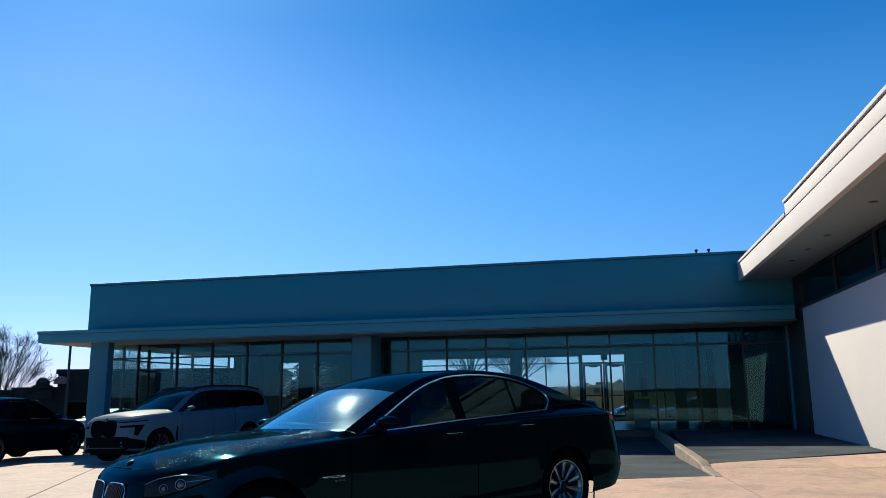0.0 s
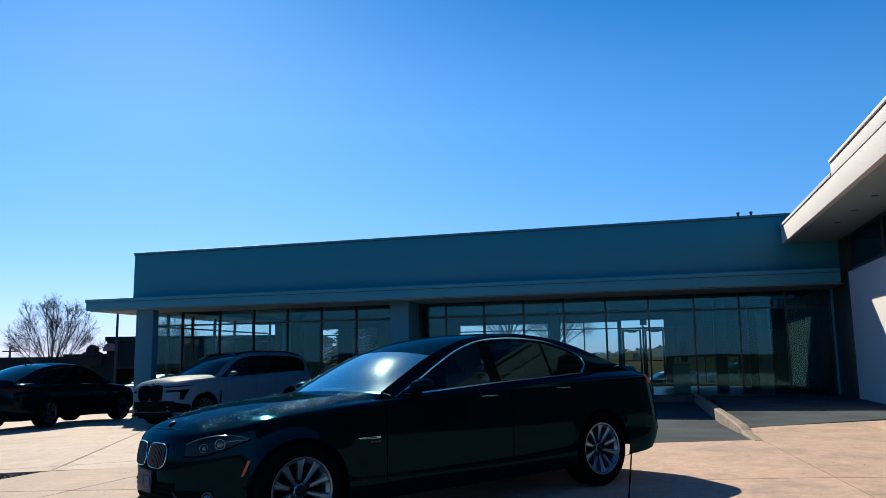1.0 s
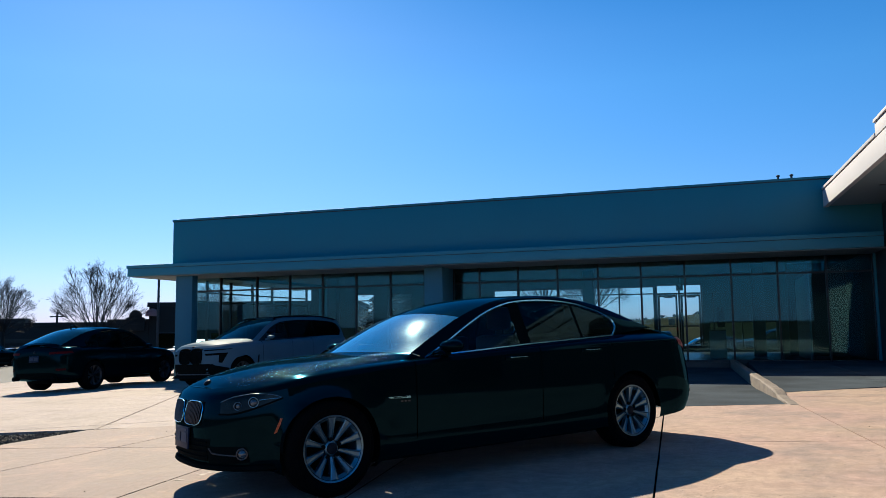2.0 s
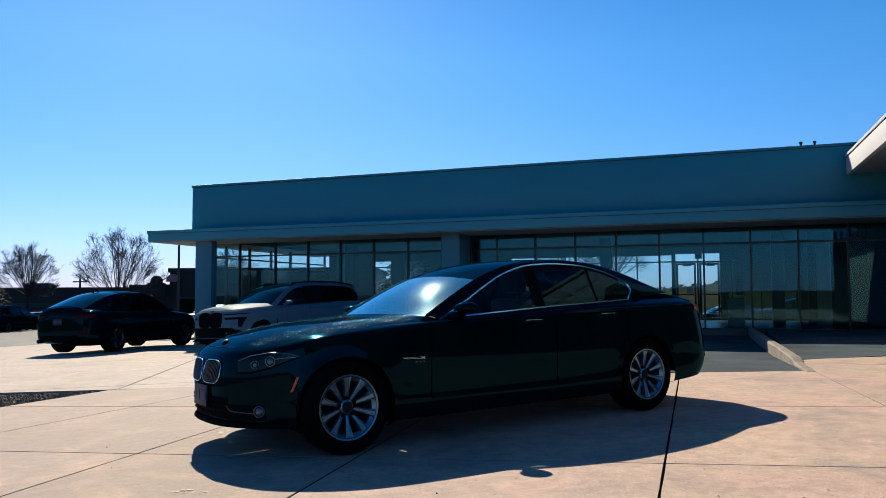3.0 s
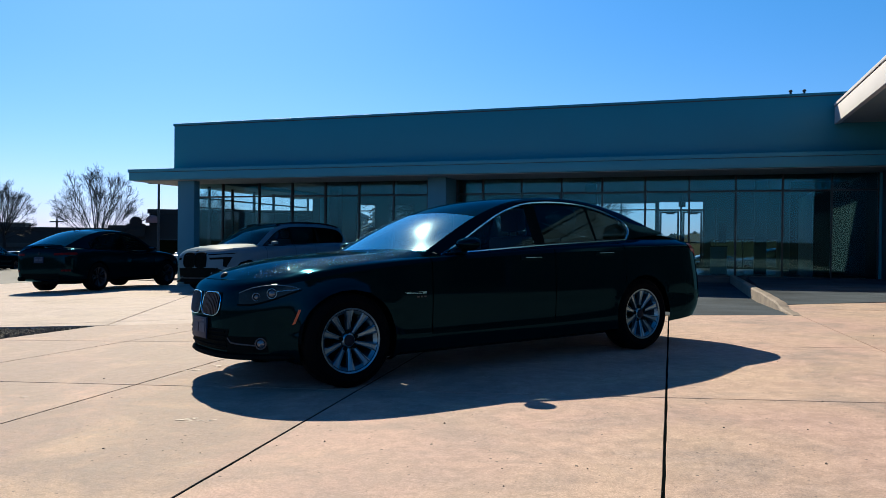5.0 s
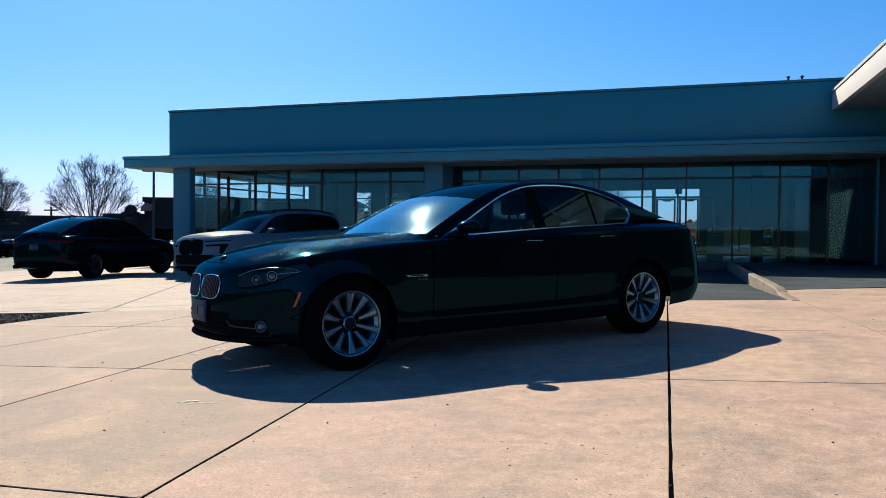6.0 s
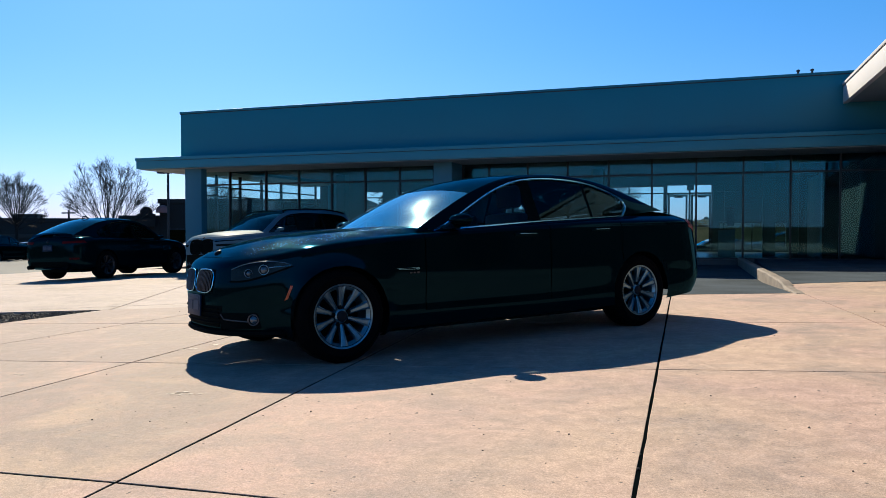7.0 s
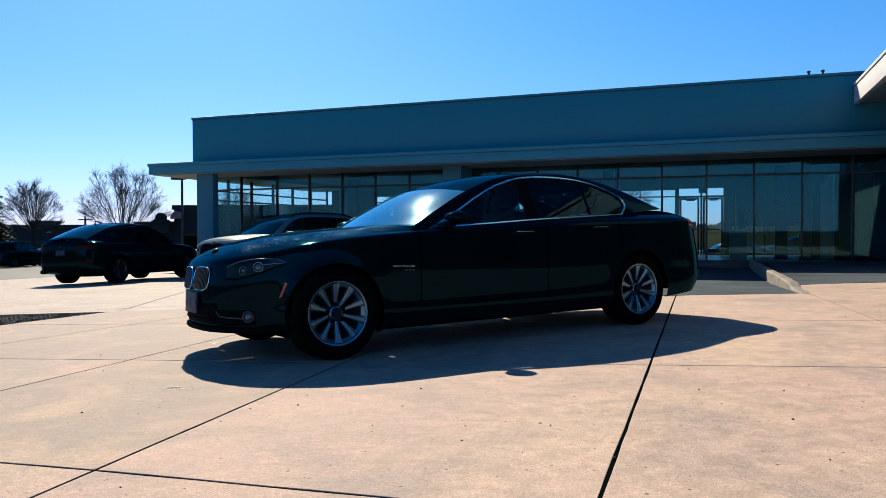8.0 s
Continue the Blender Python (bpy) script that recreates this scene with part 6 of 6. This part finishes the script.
def suv_fittings(root):
    sk = Skin(root)
    front = (1, 0, 0)
    for s in (1, -1):
        kidney(root, sk, s, 0.222, 0.825, 0.208, 0.178, 8, "plastic", 0.0, 0.024)
        dg = (0.7, s * 0.71, 0)
        strip(root, sk, "running_light", [(3.95, s * 0.50, 0.945), (3.50, s * 0.95, 0.975), (3.42, s * 0.97, 0.995), (3.95, s * 0.50, 0.975)], dg, "lamp_shell", "slim dark upper lamp")
        strip(root, sk, "headlamp", [(3.95, s * 0.56, 0.835), (3.60, s * 0.94, 0.84), (3.56, s * 0.95, 0.895), (3.95, s * 0.53, 0.885)], dg, "plastic", "dark lower headlamp unit")
        strip(root, sk, "lamp_vent", [(3.78, s * 0.84, 0.66), (3.71, s * 0.89, 0.64), (3.60, s * 0.94, 0.84), (3.76, s * 0.84, 0.84)], dg, "plastic", "dark upright vent below the headlamp")
        strip(root, sk, "wing_vent", [(2.56, s, 0.46), (2.64, s, 0.46), (2.60, s, 0.80), (2.56, s, 0.80)], (0, s, 0), "plastic", "dark vent behind the front wheel")
        # roof rail
        bm = bmesh.new()
        sk.line(bm, [(x, s * 0.60, 2) for x in np.linspace(-0.75, 1.7, 14)], (0, 0, 1), 0.02, 0.035, 8)
        for x in (-0.72, 0.5, 1.66):
            tube(bm, [sk.at((x, s * 0.60, 2), (0, 0, 1), 0.0), sk.at((x, s * 0.60, 2), (0, 0, 1), 0.04)], 0.018, 6)
        part("roof_rail", bm, M["plastic"], root, "black roof rail")
        strip(root, sk, "sill_cladding", [(0.45, s, 0.27), (2.65, s, 0.27), (2.65, s, 0.36), (0.45, s, 0.36)], (0, s, 0), "plastic")
        strip(root, sk, "tail_lamp", [(-0.98, s, 0.98), (-1.12, s * 0.8, 0.98), (-1.12, s * 0.8, 1.06), (-0.90, s, 1.08)], (-0.5, s * 0.85, 0), "red_lens", "dark red tail lamp")
    low = strip(root, sk, "lower_bumper", [(3.99, -0.74, 0.27), (3.99, 0.74, 0.27), (3.99, 0.76, 0.63), (3.99, -0.76, 0.63)], front, "plastic", "black lower bumper", 0.004, 14)
    for s in (1, -1):
        strip(root, sk, "bumper_corner", [(3.95, s * 0.70, 0.27), (3.50, s * 1.0, 0.27), (3.50, s * 1.0, 0.50), (3.95, s * 0.70, 0.62)], (0.6, s * 0.8, 0), "plastic", "black bumper corner", 0.005)
    bm = bmesh.new()
    sk.line(bm, [(3.99, y, 0.37) for y in np.linspace(-0.66, 0.66, 12)], front, 0.014, 0.008)
    part("skid_strip", bm, M["dark_alloy"], low)
    quick_box("skid_plate", (3.2, 3.80, -0.70, 0.70, 0.20, 0.285), M["plastic"], root, bevel=0.02)
    disc_lamp(root, sk, "badge", (3.86, 0, 1.03), (0.6, 0, 0.8), 0.04, "cap", root, "round badge")
    bm = bmesh.new()
    box(bm, 0.2, 1.5, -0.5, 0.5, 1.795, 1.806, 0.004)
    part("glass_roof", bm, M["lamp_shell"], root)


def coupe_fittings(root):
    sk = Skin(root)
    for s in (1, -1):
        dr = (-0.75, s * 0.66, 0)
        strip(root, sk, "tail_lamp", [(-0.72, s * 0.95, 0.985), (-1.09, s * 0.5, 0.97), (-1.09, s * 0.5, 1.03), (-0.80, s * 0.95, 1.045)], dr, "red_lens", "dark red L-shaped tail lamp", 0.006)
        strip(root, sk, "reflector", [(-0.95, s * 0.9, 0.55), (-1.08, s * 0.7, 0.55), (-1.08, s * 0.7, 0.60), (-0.95, s * 0.9, 0.60)], dr, "red_lens")
        bm = bmesh.new()
        tube(bm, [Vector((-0.95, s * 0.62, 0.36)), Vector((-1.12, s * 0.62, 0.36))], 0.055, 12)
        part("exhaust", bm, M["plastic"], root, "round dark exhaust tip")
        strip(root, sk, "headlamp", [(3.72, s * 0.55, 0.78), (3.35, s * 0.95, 0.82), (3.35, s * 0.95, 0.90), (3.72, s * 0.55, 0.86)], (0.7, s * 0.71, 0), "lamp_shell")
    bm = bmesh.new()
    pts = [sk.at((0.42 - 0.07 * k, 0, 2), (0, 0, 1), z) for k, z in ((0, 0.0), (1, 0.04), (2, 0.07), (3, 0.08), (3.4, 0.0))]
    tube(bm, pts, [0.01, 0.02, 0.022, 0.018, 0.03], 8)
    part("antenna_fin", bm, M["black_paint"], root, "shark-fin antenna")
    strip(root, sk, "spoiler", [(-0.90, -0.66, 1.3), (-0.90, 0.66, 1.3), (-1.0, 0.62, 1.3), (-1.0, -0.62, 1.3)], (0, 0, 1), "black_paint", "", 0.02, 14)
    strip(root, sk, "diffuser", [(-1.2, -0.62, 0.36), (-1.2, 0.62, 0.36), (-1.2, 0.62, 0.50), (-1.2, -0.62, 0.50)], (-1, 0, 0), "plastic", "black lower rear bumper", 0.005)
    plate(root, sk.at((-1.2, 0, 0.86), (-1, 0, 0), 0.02), (-1, 0, 0.1), 0.31, 0.16)
    disc_lamp(root, sk, "badge", (-1.15, 0, 1.05), (-1, 0, 0.2), 0.04, "cap", root, "round badge")


# black sedan on the forecourt
HEAD_SEDAN = math.degrees(math.atan2(-0.80093, -0.59876))
side = Vector((0.80093, -0.59876)) * 0.90
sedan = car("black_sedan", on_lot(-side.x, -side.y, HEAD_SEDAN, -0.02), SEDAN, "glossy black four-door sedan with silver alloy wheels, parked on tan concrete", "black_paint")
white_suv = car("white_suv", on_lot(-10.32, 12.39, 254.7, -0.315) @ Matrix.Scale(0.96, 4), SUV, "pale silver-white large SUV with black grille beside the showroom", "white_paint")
black_suv = car("black_suv", on_lot(-16.0, 9.5, 92), COUPE, "black coupe-roofed SUV seen from behind, dark alloy wheels", "black_paint")
sedan_fittings(sedan)
suv_fittings(white_suv)
coupe_fittings(black_suv)


# ---- distance ----
def bare_tree(name, x, y, z, height, seed, width, split=0.28, label="bare deciduous tree with fine bare twigs", limbs=17):
    """A leafless tree: a short trunk, limbs fanning out to a rounded crown, branches and fine twigs."""
    rnd = random.Random(seed)
    root = thing(name, Matrix.Translation((x, y, z)), label, "tree")
    tb, cb = bmesh.new(), bmesh.new()
    r0 = height * 0.019
    top = Vector((0.02 * height * rnd.uniform(-1, 1), 0, split * height))
    tube(tb, [Vector((0, 0, -0.3)), top * 0.5 + Vector((0.02, 0, 0)), top, top + Vector((0, 0, 0.06 * height))], [r0 * 1.25, r0, r0 * 0.9, r0 * 0.5], 8)
    part("trunk", tb, M["bark"], root)
    mid, tall = height * (split + 0.40 * (1 - split)), height * (1 - split) * 0.58

    def branch(a, way, length, r, depth):
        """One bending branch, with its side shoots."""
        pts, w, reach = [a], way.normalized(), rnd.uniform(0.66, 0.95)
        n = 6 if depth == 0 else 4 if depth == 1 else 3
        for k in range(n):
            w = (w + Vector((rnd.uniform(-1, 1), rnd.uniform(-1, 1), rnd.uniform(-0.5, 1.0))) * (0.06 if depth == 0 else 0.10)).normalized()
            q = pts[-1] + w * length / n
            if depth < 2 and k and (q.x * q.x + q.y * q.y) / (0.25 * width * width) + ((q.z - mid) / tall) ** 2 > reach:
                break
            pts.append(q)
        n = len(pts) - 1
        tube(cb, pts, [max(r * (1 - 0.8 * k / n), 0.0045) for k in range(n + 1)], 5 if depth == 0 else 3, False)
        if depth == 3:
            return
        for k in range((10, 7, 4)[depth]):
            t = 0.25 + 0.74 * rnd.random() ** 0.8 if depth == 0 else rnd.uniform(0.15, 0.98)
            i = min(int(t * n), n - 1)
            at = pts[i].lerp(pts[i + 1], t * n - i)
            run = (pts[i + 1] - pts[i]).normalized()
            side = Vector((rnd.gauss(0, 1), rnd.gauss(0, 1), rnd.gauss(0.1, 0.7))).normalized()
            lean = rnd.uniform(0.3, 0.55) if depth == 0 else rnd.uniform(0.34, 0.66)
            branch(at, run * (1 - 0.45 * lean) + side * lean, length * (0.50, 0.52, 0.6)[depth] * (1.15 - 0.6 * t) * rnd.uniform(0.7, 1.2), r * 0.36, depth + 1)

    for k in range(limbs):
        turn = 2 * math.pi * k * 0.382 + rnd.uniform(-0.3, 0.3)
        out = math.sqrt((k + 0.4) / limbs)              # 0: straight up, 1: nearly level
        tip = Vector((0.5 * width * out * math.cos(turn), 0.5 * width * out * math.sin(turn), split * height + (1 - split) * height * (0.98 - 0.60 * out ** 2.5)))
        d = tip - top
        branch(top * rnd.uniform(0.82, 1.0), d + Vector((0, 0, -0.12 * d.length * out)), d.length * rnd.uniform(0.88, 1.05), r0 * (0.44 - 0.14 * out), 0)
    part("crown", cb, M["bark"], root, smooth=False)
    return root


def spruce(name, x, y, z, height, seed):
    """A spruce: trunk and drooping whorls of needled boughs."""
    rnd = random.Random(seed)
    root = thing(name, Matrix.Translation((x, y, z)), "dark green spruce with drooping boughs", "tree")
    tb, cb = bmesh.new(), bmesh.new()
    tube(tb, [Vector((0, 0, -0.2)), Vector((0, 0, height))], [height * 0.02, 0.02], 7)
    n = int(height * 26)
    for k in range(n):
        h = height * (0.08 + 0.92 * (k / n))
        reach = (height - h) * 0.40 * rnd.uniform(0.6, 1.1) + 0.12
        a = rnd.uniform(0, 2 * math.pi)
        d = Vector((math.cos(a), math.sin(a), 0))
        s = Vector((-d.y, d.x, 0))
        for q in range(7):
            t = (q + 1) / 7
            c = Vector((0, 0, h)) + d * reach * t + Vector((0, 0, -0.28 * reach * t * t + rnd.uniform(-0.05, 0.05)))
            w = 0.30 * reach * (1.1 - t) + 0.05
            v = [c + s * w * rnd.uniform(0.6, 1.2) - Vector((0, 0, 0.07)), c + d * 0.16 * reach + Vector((0, 0, 0.03)), c - s * w * rnd.uniform(0.6, 1.2) - Vector((0, 0, 0.07)), c - d * 0.12 * reach + Vector((0, 0, 0.09))]
            f = [cb.verts.new(p) for p in v]
            b = cb.verts.new(c - Vector((0, 0, 0.12)))
            cb.faces.new((f[0], f[1], f[2], f[3]))
            for i in range(4):
                cb.faces.new((f[i], b, f[(i + 1) % 4]))
    part("trunk", tb, M["bark"], root)
    part("crown", cb, M["needles"], root, smooth=False)
    return root


bare_tree("bare_tree", -39.8, 36.0, gz(-40.6), 7.2, 3, 6.8, 0.24, "broad bare tree with a rounded crown of fine twigs")
bare_tree("bare_tree", -45.0, 33.0, gz(-45), 6.2, 8, 4.6, 0.42, "slender bare tree behind the parking lot")
bare_tree("bare_tree", -49.5, 62.0, gz(-49.5), 7.9, 15, 7.0, 0.3, "small bare tree above the brick shop roof")
spruce("spruce", -48.2, 32.0, gz(-48.2), 7.6, 5)
for k, (x, y, h) in enumerate(((-21.5, 44, 8.5), (-19.0, 43, 9.5), (-15.5, 45, 9.0))):
    spruce("spruce", x, y, -0.5, h, 20 + k)
bare_tree("bare_tree", -6.8, 46.0, -0.4, 7.8, 31, 6.6, 0.28, "bare tree standing behind the showroom")
bare_tree("bare_tree", -11.5, 52.0, -0.4, 9.8, 37, 7.6, 0.28, "bare tree standing behind the showroom")


# ---- brick shops on the far side of the lot ----
def shop(name, x, y, heading, length, depth, height, label, bays, trim=True):
    m = Matrix.Translation((x, y, gz(x) - 0.3)) @ Matrix.Rotation(radians(heading), 4, "Z")
    root = thing(name, m, label, "building")
    bm = bmesh.new()
    box(bm, 0, length, 0, depth, 0, height, 0.03)
    part("wall", bm, M["brick"], root, "dark brown brick wall")
    quick_box("roof_edge", (-0.1, length + 0.1, -0.12, depth, height + 0.001, height + 0.35), M["brick"], root)
    if trim:
        quick_box("band", (0.02, length - 0.02, -0.06, -0.002, height * 0.62, height * 0.72), M["brick_trim"], root)
    w = length / bays
    for k in range(bays):
        bm = bmesh.new()
        x0 = (k + 0.18) * w
        box(bm, x0, x0 + w * 0.64, -0.06, -0.003, 0.5, height * 0.56, 0.02)
        win = part("window", bm, M["dark_metal"], root)
        bm = bmesh.new()
        box(bm, x0 + 0.1, x0 + w * 0.64 - 0.1, -0.075, -0.062, 0.6, height * 0.56 - 0.1)
        part("pane", bm, M["car_glass"], win)
    return root


long_shop = shop("brick_shop", -86, 29, 33, 62, 12, 4.0, "long low dark brick shop building across the lot", 14)
for k, (x, l) in enumerate(((9, 3), (16, 4), (30, 2.2))):
    quick_box("roof_unit", (x, x + l, 3, 5, 4.36, 4.8), M["brick_trim"], long_shop)
tall_shop = shop("brick_corner_shop", -40.2, 41.7, 20, 16, 12, 4.42, "taller dark brick corner shop with a small curved awning", 4, False)
bm = bmesh.new()
lathe(bm, [(0.5, 0.0), (0.48, 0.25), (0.38, 0.45), (0.2, 0.56), (0.0, 0.6)], 24, "Z", (0.35, -0.3, 3.7))
part("awning", bm, M["pink_dome"], tall_shop, "faded pink rounded awning in sun")
bm = bmesh.new()
tube(bm, [Vector((-0.9, -0.42, 3.72)), Vector((-0.9, -0.2, 3.72))], 0.46, 24)
for x in (-1.42, -0.38):
    tube(bm, [Vector((x, -0.42, 3.42)), Vector((x, -0.2, 3.42))], 0.22, 16)
box(bm, -1.62, -0.18, -0.42, -0.2, 2.6, 3.44, 0.03)
part("curved_gable", bm, M["brick"], tall_shop, "small curved brick gable")
quick_box("annex", (-3.2, -0.01, 0.0, 6, 0, 3.5), M["brick"], tall_shop)

# added out of view: blocks low sky from the sedan's side reflections
shop("unseen_hall", 34, 32, -90, 104, 12, 9.5, "tall dark hall added out of view to darken reflections on the sedan", 17)

# lamp post and utility pole
post = thing("street_lamp", Matrix.Translation((-32.8, 33.7, gz(-32.8))), "slim dark parking-lot lamp post with a flat head", "street lamp")
bm = bmesh.new()
tube(bm, [Vector((0, 0, -0.1)), Vector((0, 0, 5.5))], [0.09, 0.07], 12)
part("pole", bm, M["dark_metal"], post)
bm = bmesh.new()
box(bm, -0.75, 0.2, -0.2, 0.2, 5.5, 5.66, 0.04)
part("lamp_head", bm, M["dark_metal"], post)
pole = thing("utility_pole", Matrix.Translation((-70, 62, gz(-70))), "wooden utility pole with a crossarm", "pole")
bm = bmesh.new()
tube(bm, [Vector((0, 0, -0.2)), Vector((0, 0, 5.3))], [0.16, 0.11], 8)
part("post", bm, M["bark"], pole)
quick_box("crossarm", (-1.0, 1.0, -0.08, 0.08, 4.85, 5.0), M["bark"], pole)

# trees along the ridge behind the showroom
rnd = random.Random(9)
bm = bmesh.new()
for _ in range(170):
    x, y = rnd.uniform(-75, 55), rnd.uniform(300, 345)
    r = rnd.uniform(0.4, 1.1)
    for q in range(9):
        a, up = rnd.uniform(0, 6.28), rnd.uniform(-0.1, 0.9)
        d = r * rnd.uniform(0.2, 0.9)
        octa(bm, Matrix.Translation((x + d * math.cos(a), y + d * math.sin(a), hill(x, y) + r * up)) @ Matrix.Rotation(a, 4, "Z") @ Matrix.Diagonal((r * rnd.uniform(0.25, 0.5), r * 0.4, r * rnd.uniform(0.25, 0.5), 1)))
solo("ridge_trees", bm, M["needles"], "dark scrubby trees along a distant ridge", "trees", "stuff", smooth=False)

# low white rail across the lot
rail = thing("guard_rail", Matrix.Translation((-24.6, 25.0, gz(-24.6) - 0.02)) @ Matrix.Rotation(radians(35), 4, "Z"), "low white painted metal guard rail across the lot", "rail")
for x in (-0.28, 0.28):
    bm = bmesh.new()
    tube(bm, [Vector((x, 0, -0.05)), Vector((x, 0, 0.82))], 0.05, 10)
    part("post", bm, M["white_metal"], rail)
bm = bmesh.new()
tube(bm, [Vector((-0.36, 0, 0.84)), Vector((0.36, 0, 0.84))], 0.06, 10)
part("top_bar", bm, M["white_metal"], rail)

# parked cars further off
car("dark_suv", on_lot(-43.6, 29.3, 105), SUV, "dark SUV parked across the lot", "black_paint", "parked cars", False)
car("far_sedan", on_lot(-49.2, 36.6, 62), SEDAN, "dark sedan parked far across the lot", "grey_paint", "parked cars", False)
car("silver_sedan", on_lot(-27.6, 32.2, 262), SEDAN, "silver sedan parked beyond the black SUV", "silver_paint", "parked cars", False)
for x, y, h, sp, pt, lb in ((1.7, 44.0, 184, SEDAN, "silver_paint", "silver sedan parked behind the showroom"), (6.1, 44.6, 178, SUV, "silver_paint", "silver SUV parked behind the showroom"),
                           (-2.6, 43.0, 200, SUV, "white_paint", "white SUV parked behind the showroom doors")):
    car("parked_car", on_lot(x, y, h, -1.06 + 0.03 * min(x, 2)), sp, lb, pt, "cars behind the showroom", False)


def flake(bm, x, y, w, l, turn, seed):
    """A pale dried stain on the concrete, ragged like a splash."""
    rnd = random.Random(seed)
    c, s = math.cos(turn), math.sin(turn)
    for _ in range(9):
        ox, oy = rnd.gauss(0, 0.5) * w, rnd.gauss(0, 0.5) * l
        sz = rnd.uniform(0.10, 0.28)
        ring = []
        for k in range(11):
            a = 2 * math.pi * k / 11
            r = rnd.uniform(0.55, 1.2) * sz
            px, py = ox + r * w * math.cos(a), oy + r * l * math.sin(a)
            wx, wy = x + px * c - py * s, y + px * s + py * c
            ring.append(bm.verts.new((wx, wy, gz(wx) + 0.0008 + 0.0003 * _)))
        bm.faces.new(ring)


STAINS = ((-2.29, -3.50, 0.085, 0.05, 0.3), (-2.15, -3.51, 0.075, 0.03, 0.4), (-3.21, -1.76, 0.10, 0.12, 0.5), (-3.13, -1.72, 0.08, 0.09, 0.2), (-3.34, -1.67, 0.07, 0.07, 0.3),
          (-3.41, -1.94, 0.10, 0.035, 0.2), (-3.85, -3.19, 0.10, 0.03, 0.2), (-3.17, -2.35, 0.03, 0.02, 0.6))
bm = bmesh.new()
for k, (x, y, w, l, a) in enumerate(STAINS):
    flake(bm, x, y, w, l, a, k)
solo("dried_stains", bm, M["stain"], "small pale dried splashes on the concrete", "stain", "stuff")

# grit scattered over the forecourt
rnd = random.Random(21)
bm = bmesh.new()
for _ in range(300):
    x, y = rnd.uniform(-6.5, 6.0), -5.6 + 8.0 * rnd.random() ** 1.6
    r = rnd.choice((0.0022, 0.0028, 0.0035, 0.004, 0.005)) * rnd.uniform(0.7, 1.3)
    vs = bmesh.ops.create_icosphere(bm, subdivisions=1, radius=r, matrix=Matrix.Translation((x, y, gz(x) + 0.2 * r)))["verts"]
    for v in vs:
        v.co += Vector((rnd.uniform(-1, 1), rnd.uniform(-1, 1), rnd.uniform(-0.6, 0.3))) * r * 0.35
solo("grit", bm, M["crumb"], "dark grit and crumbs on the concrete", "grit", "stuff", smooth=False)

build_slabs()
build_lot()
build_deck()
build_gravel()
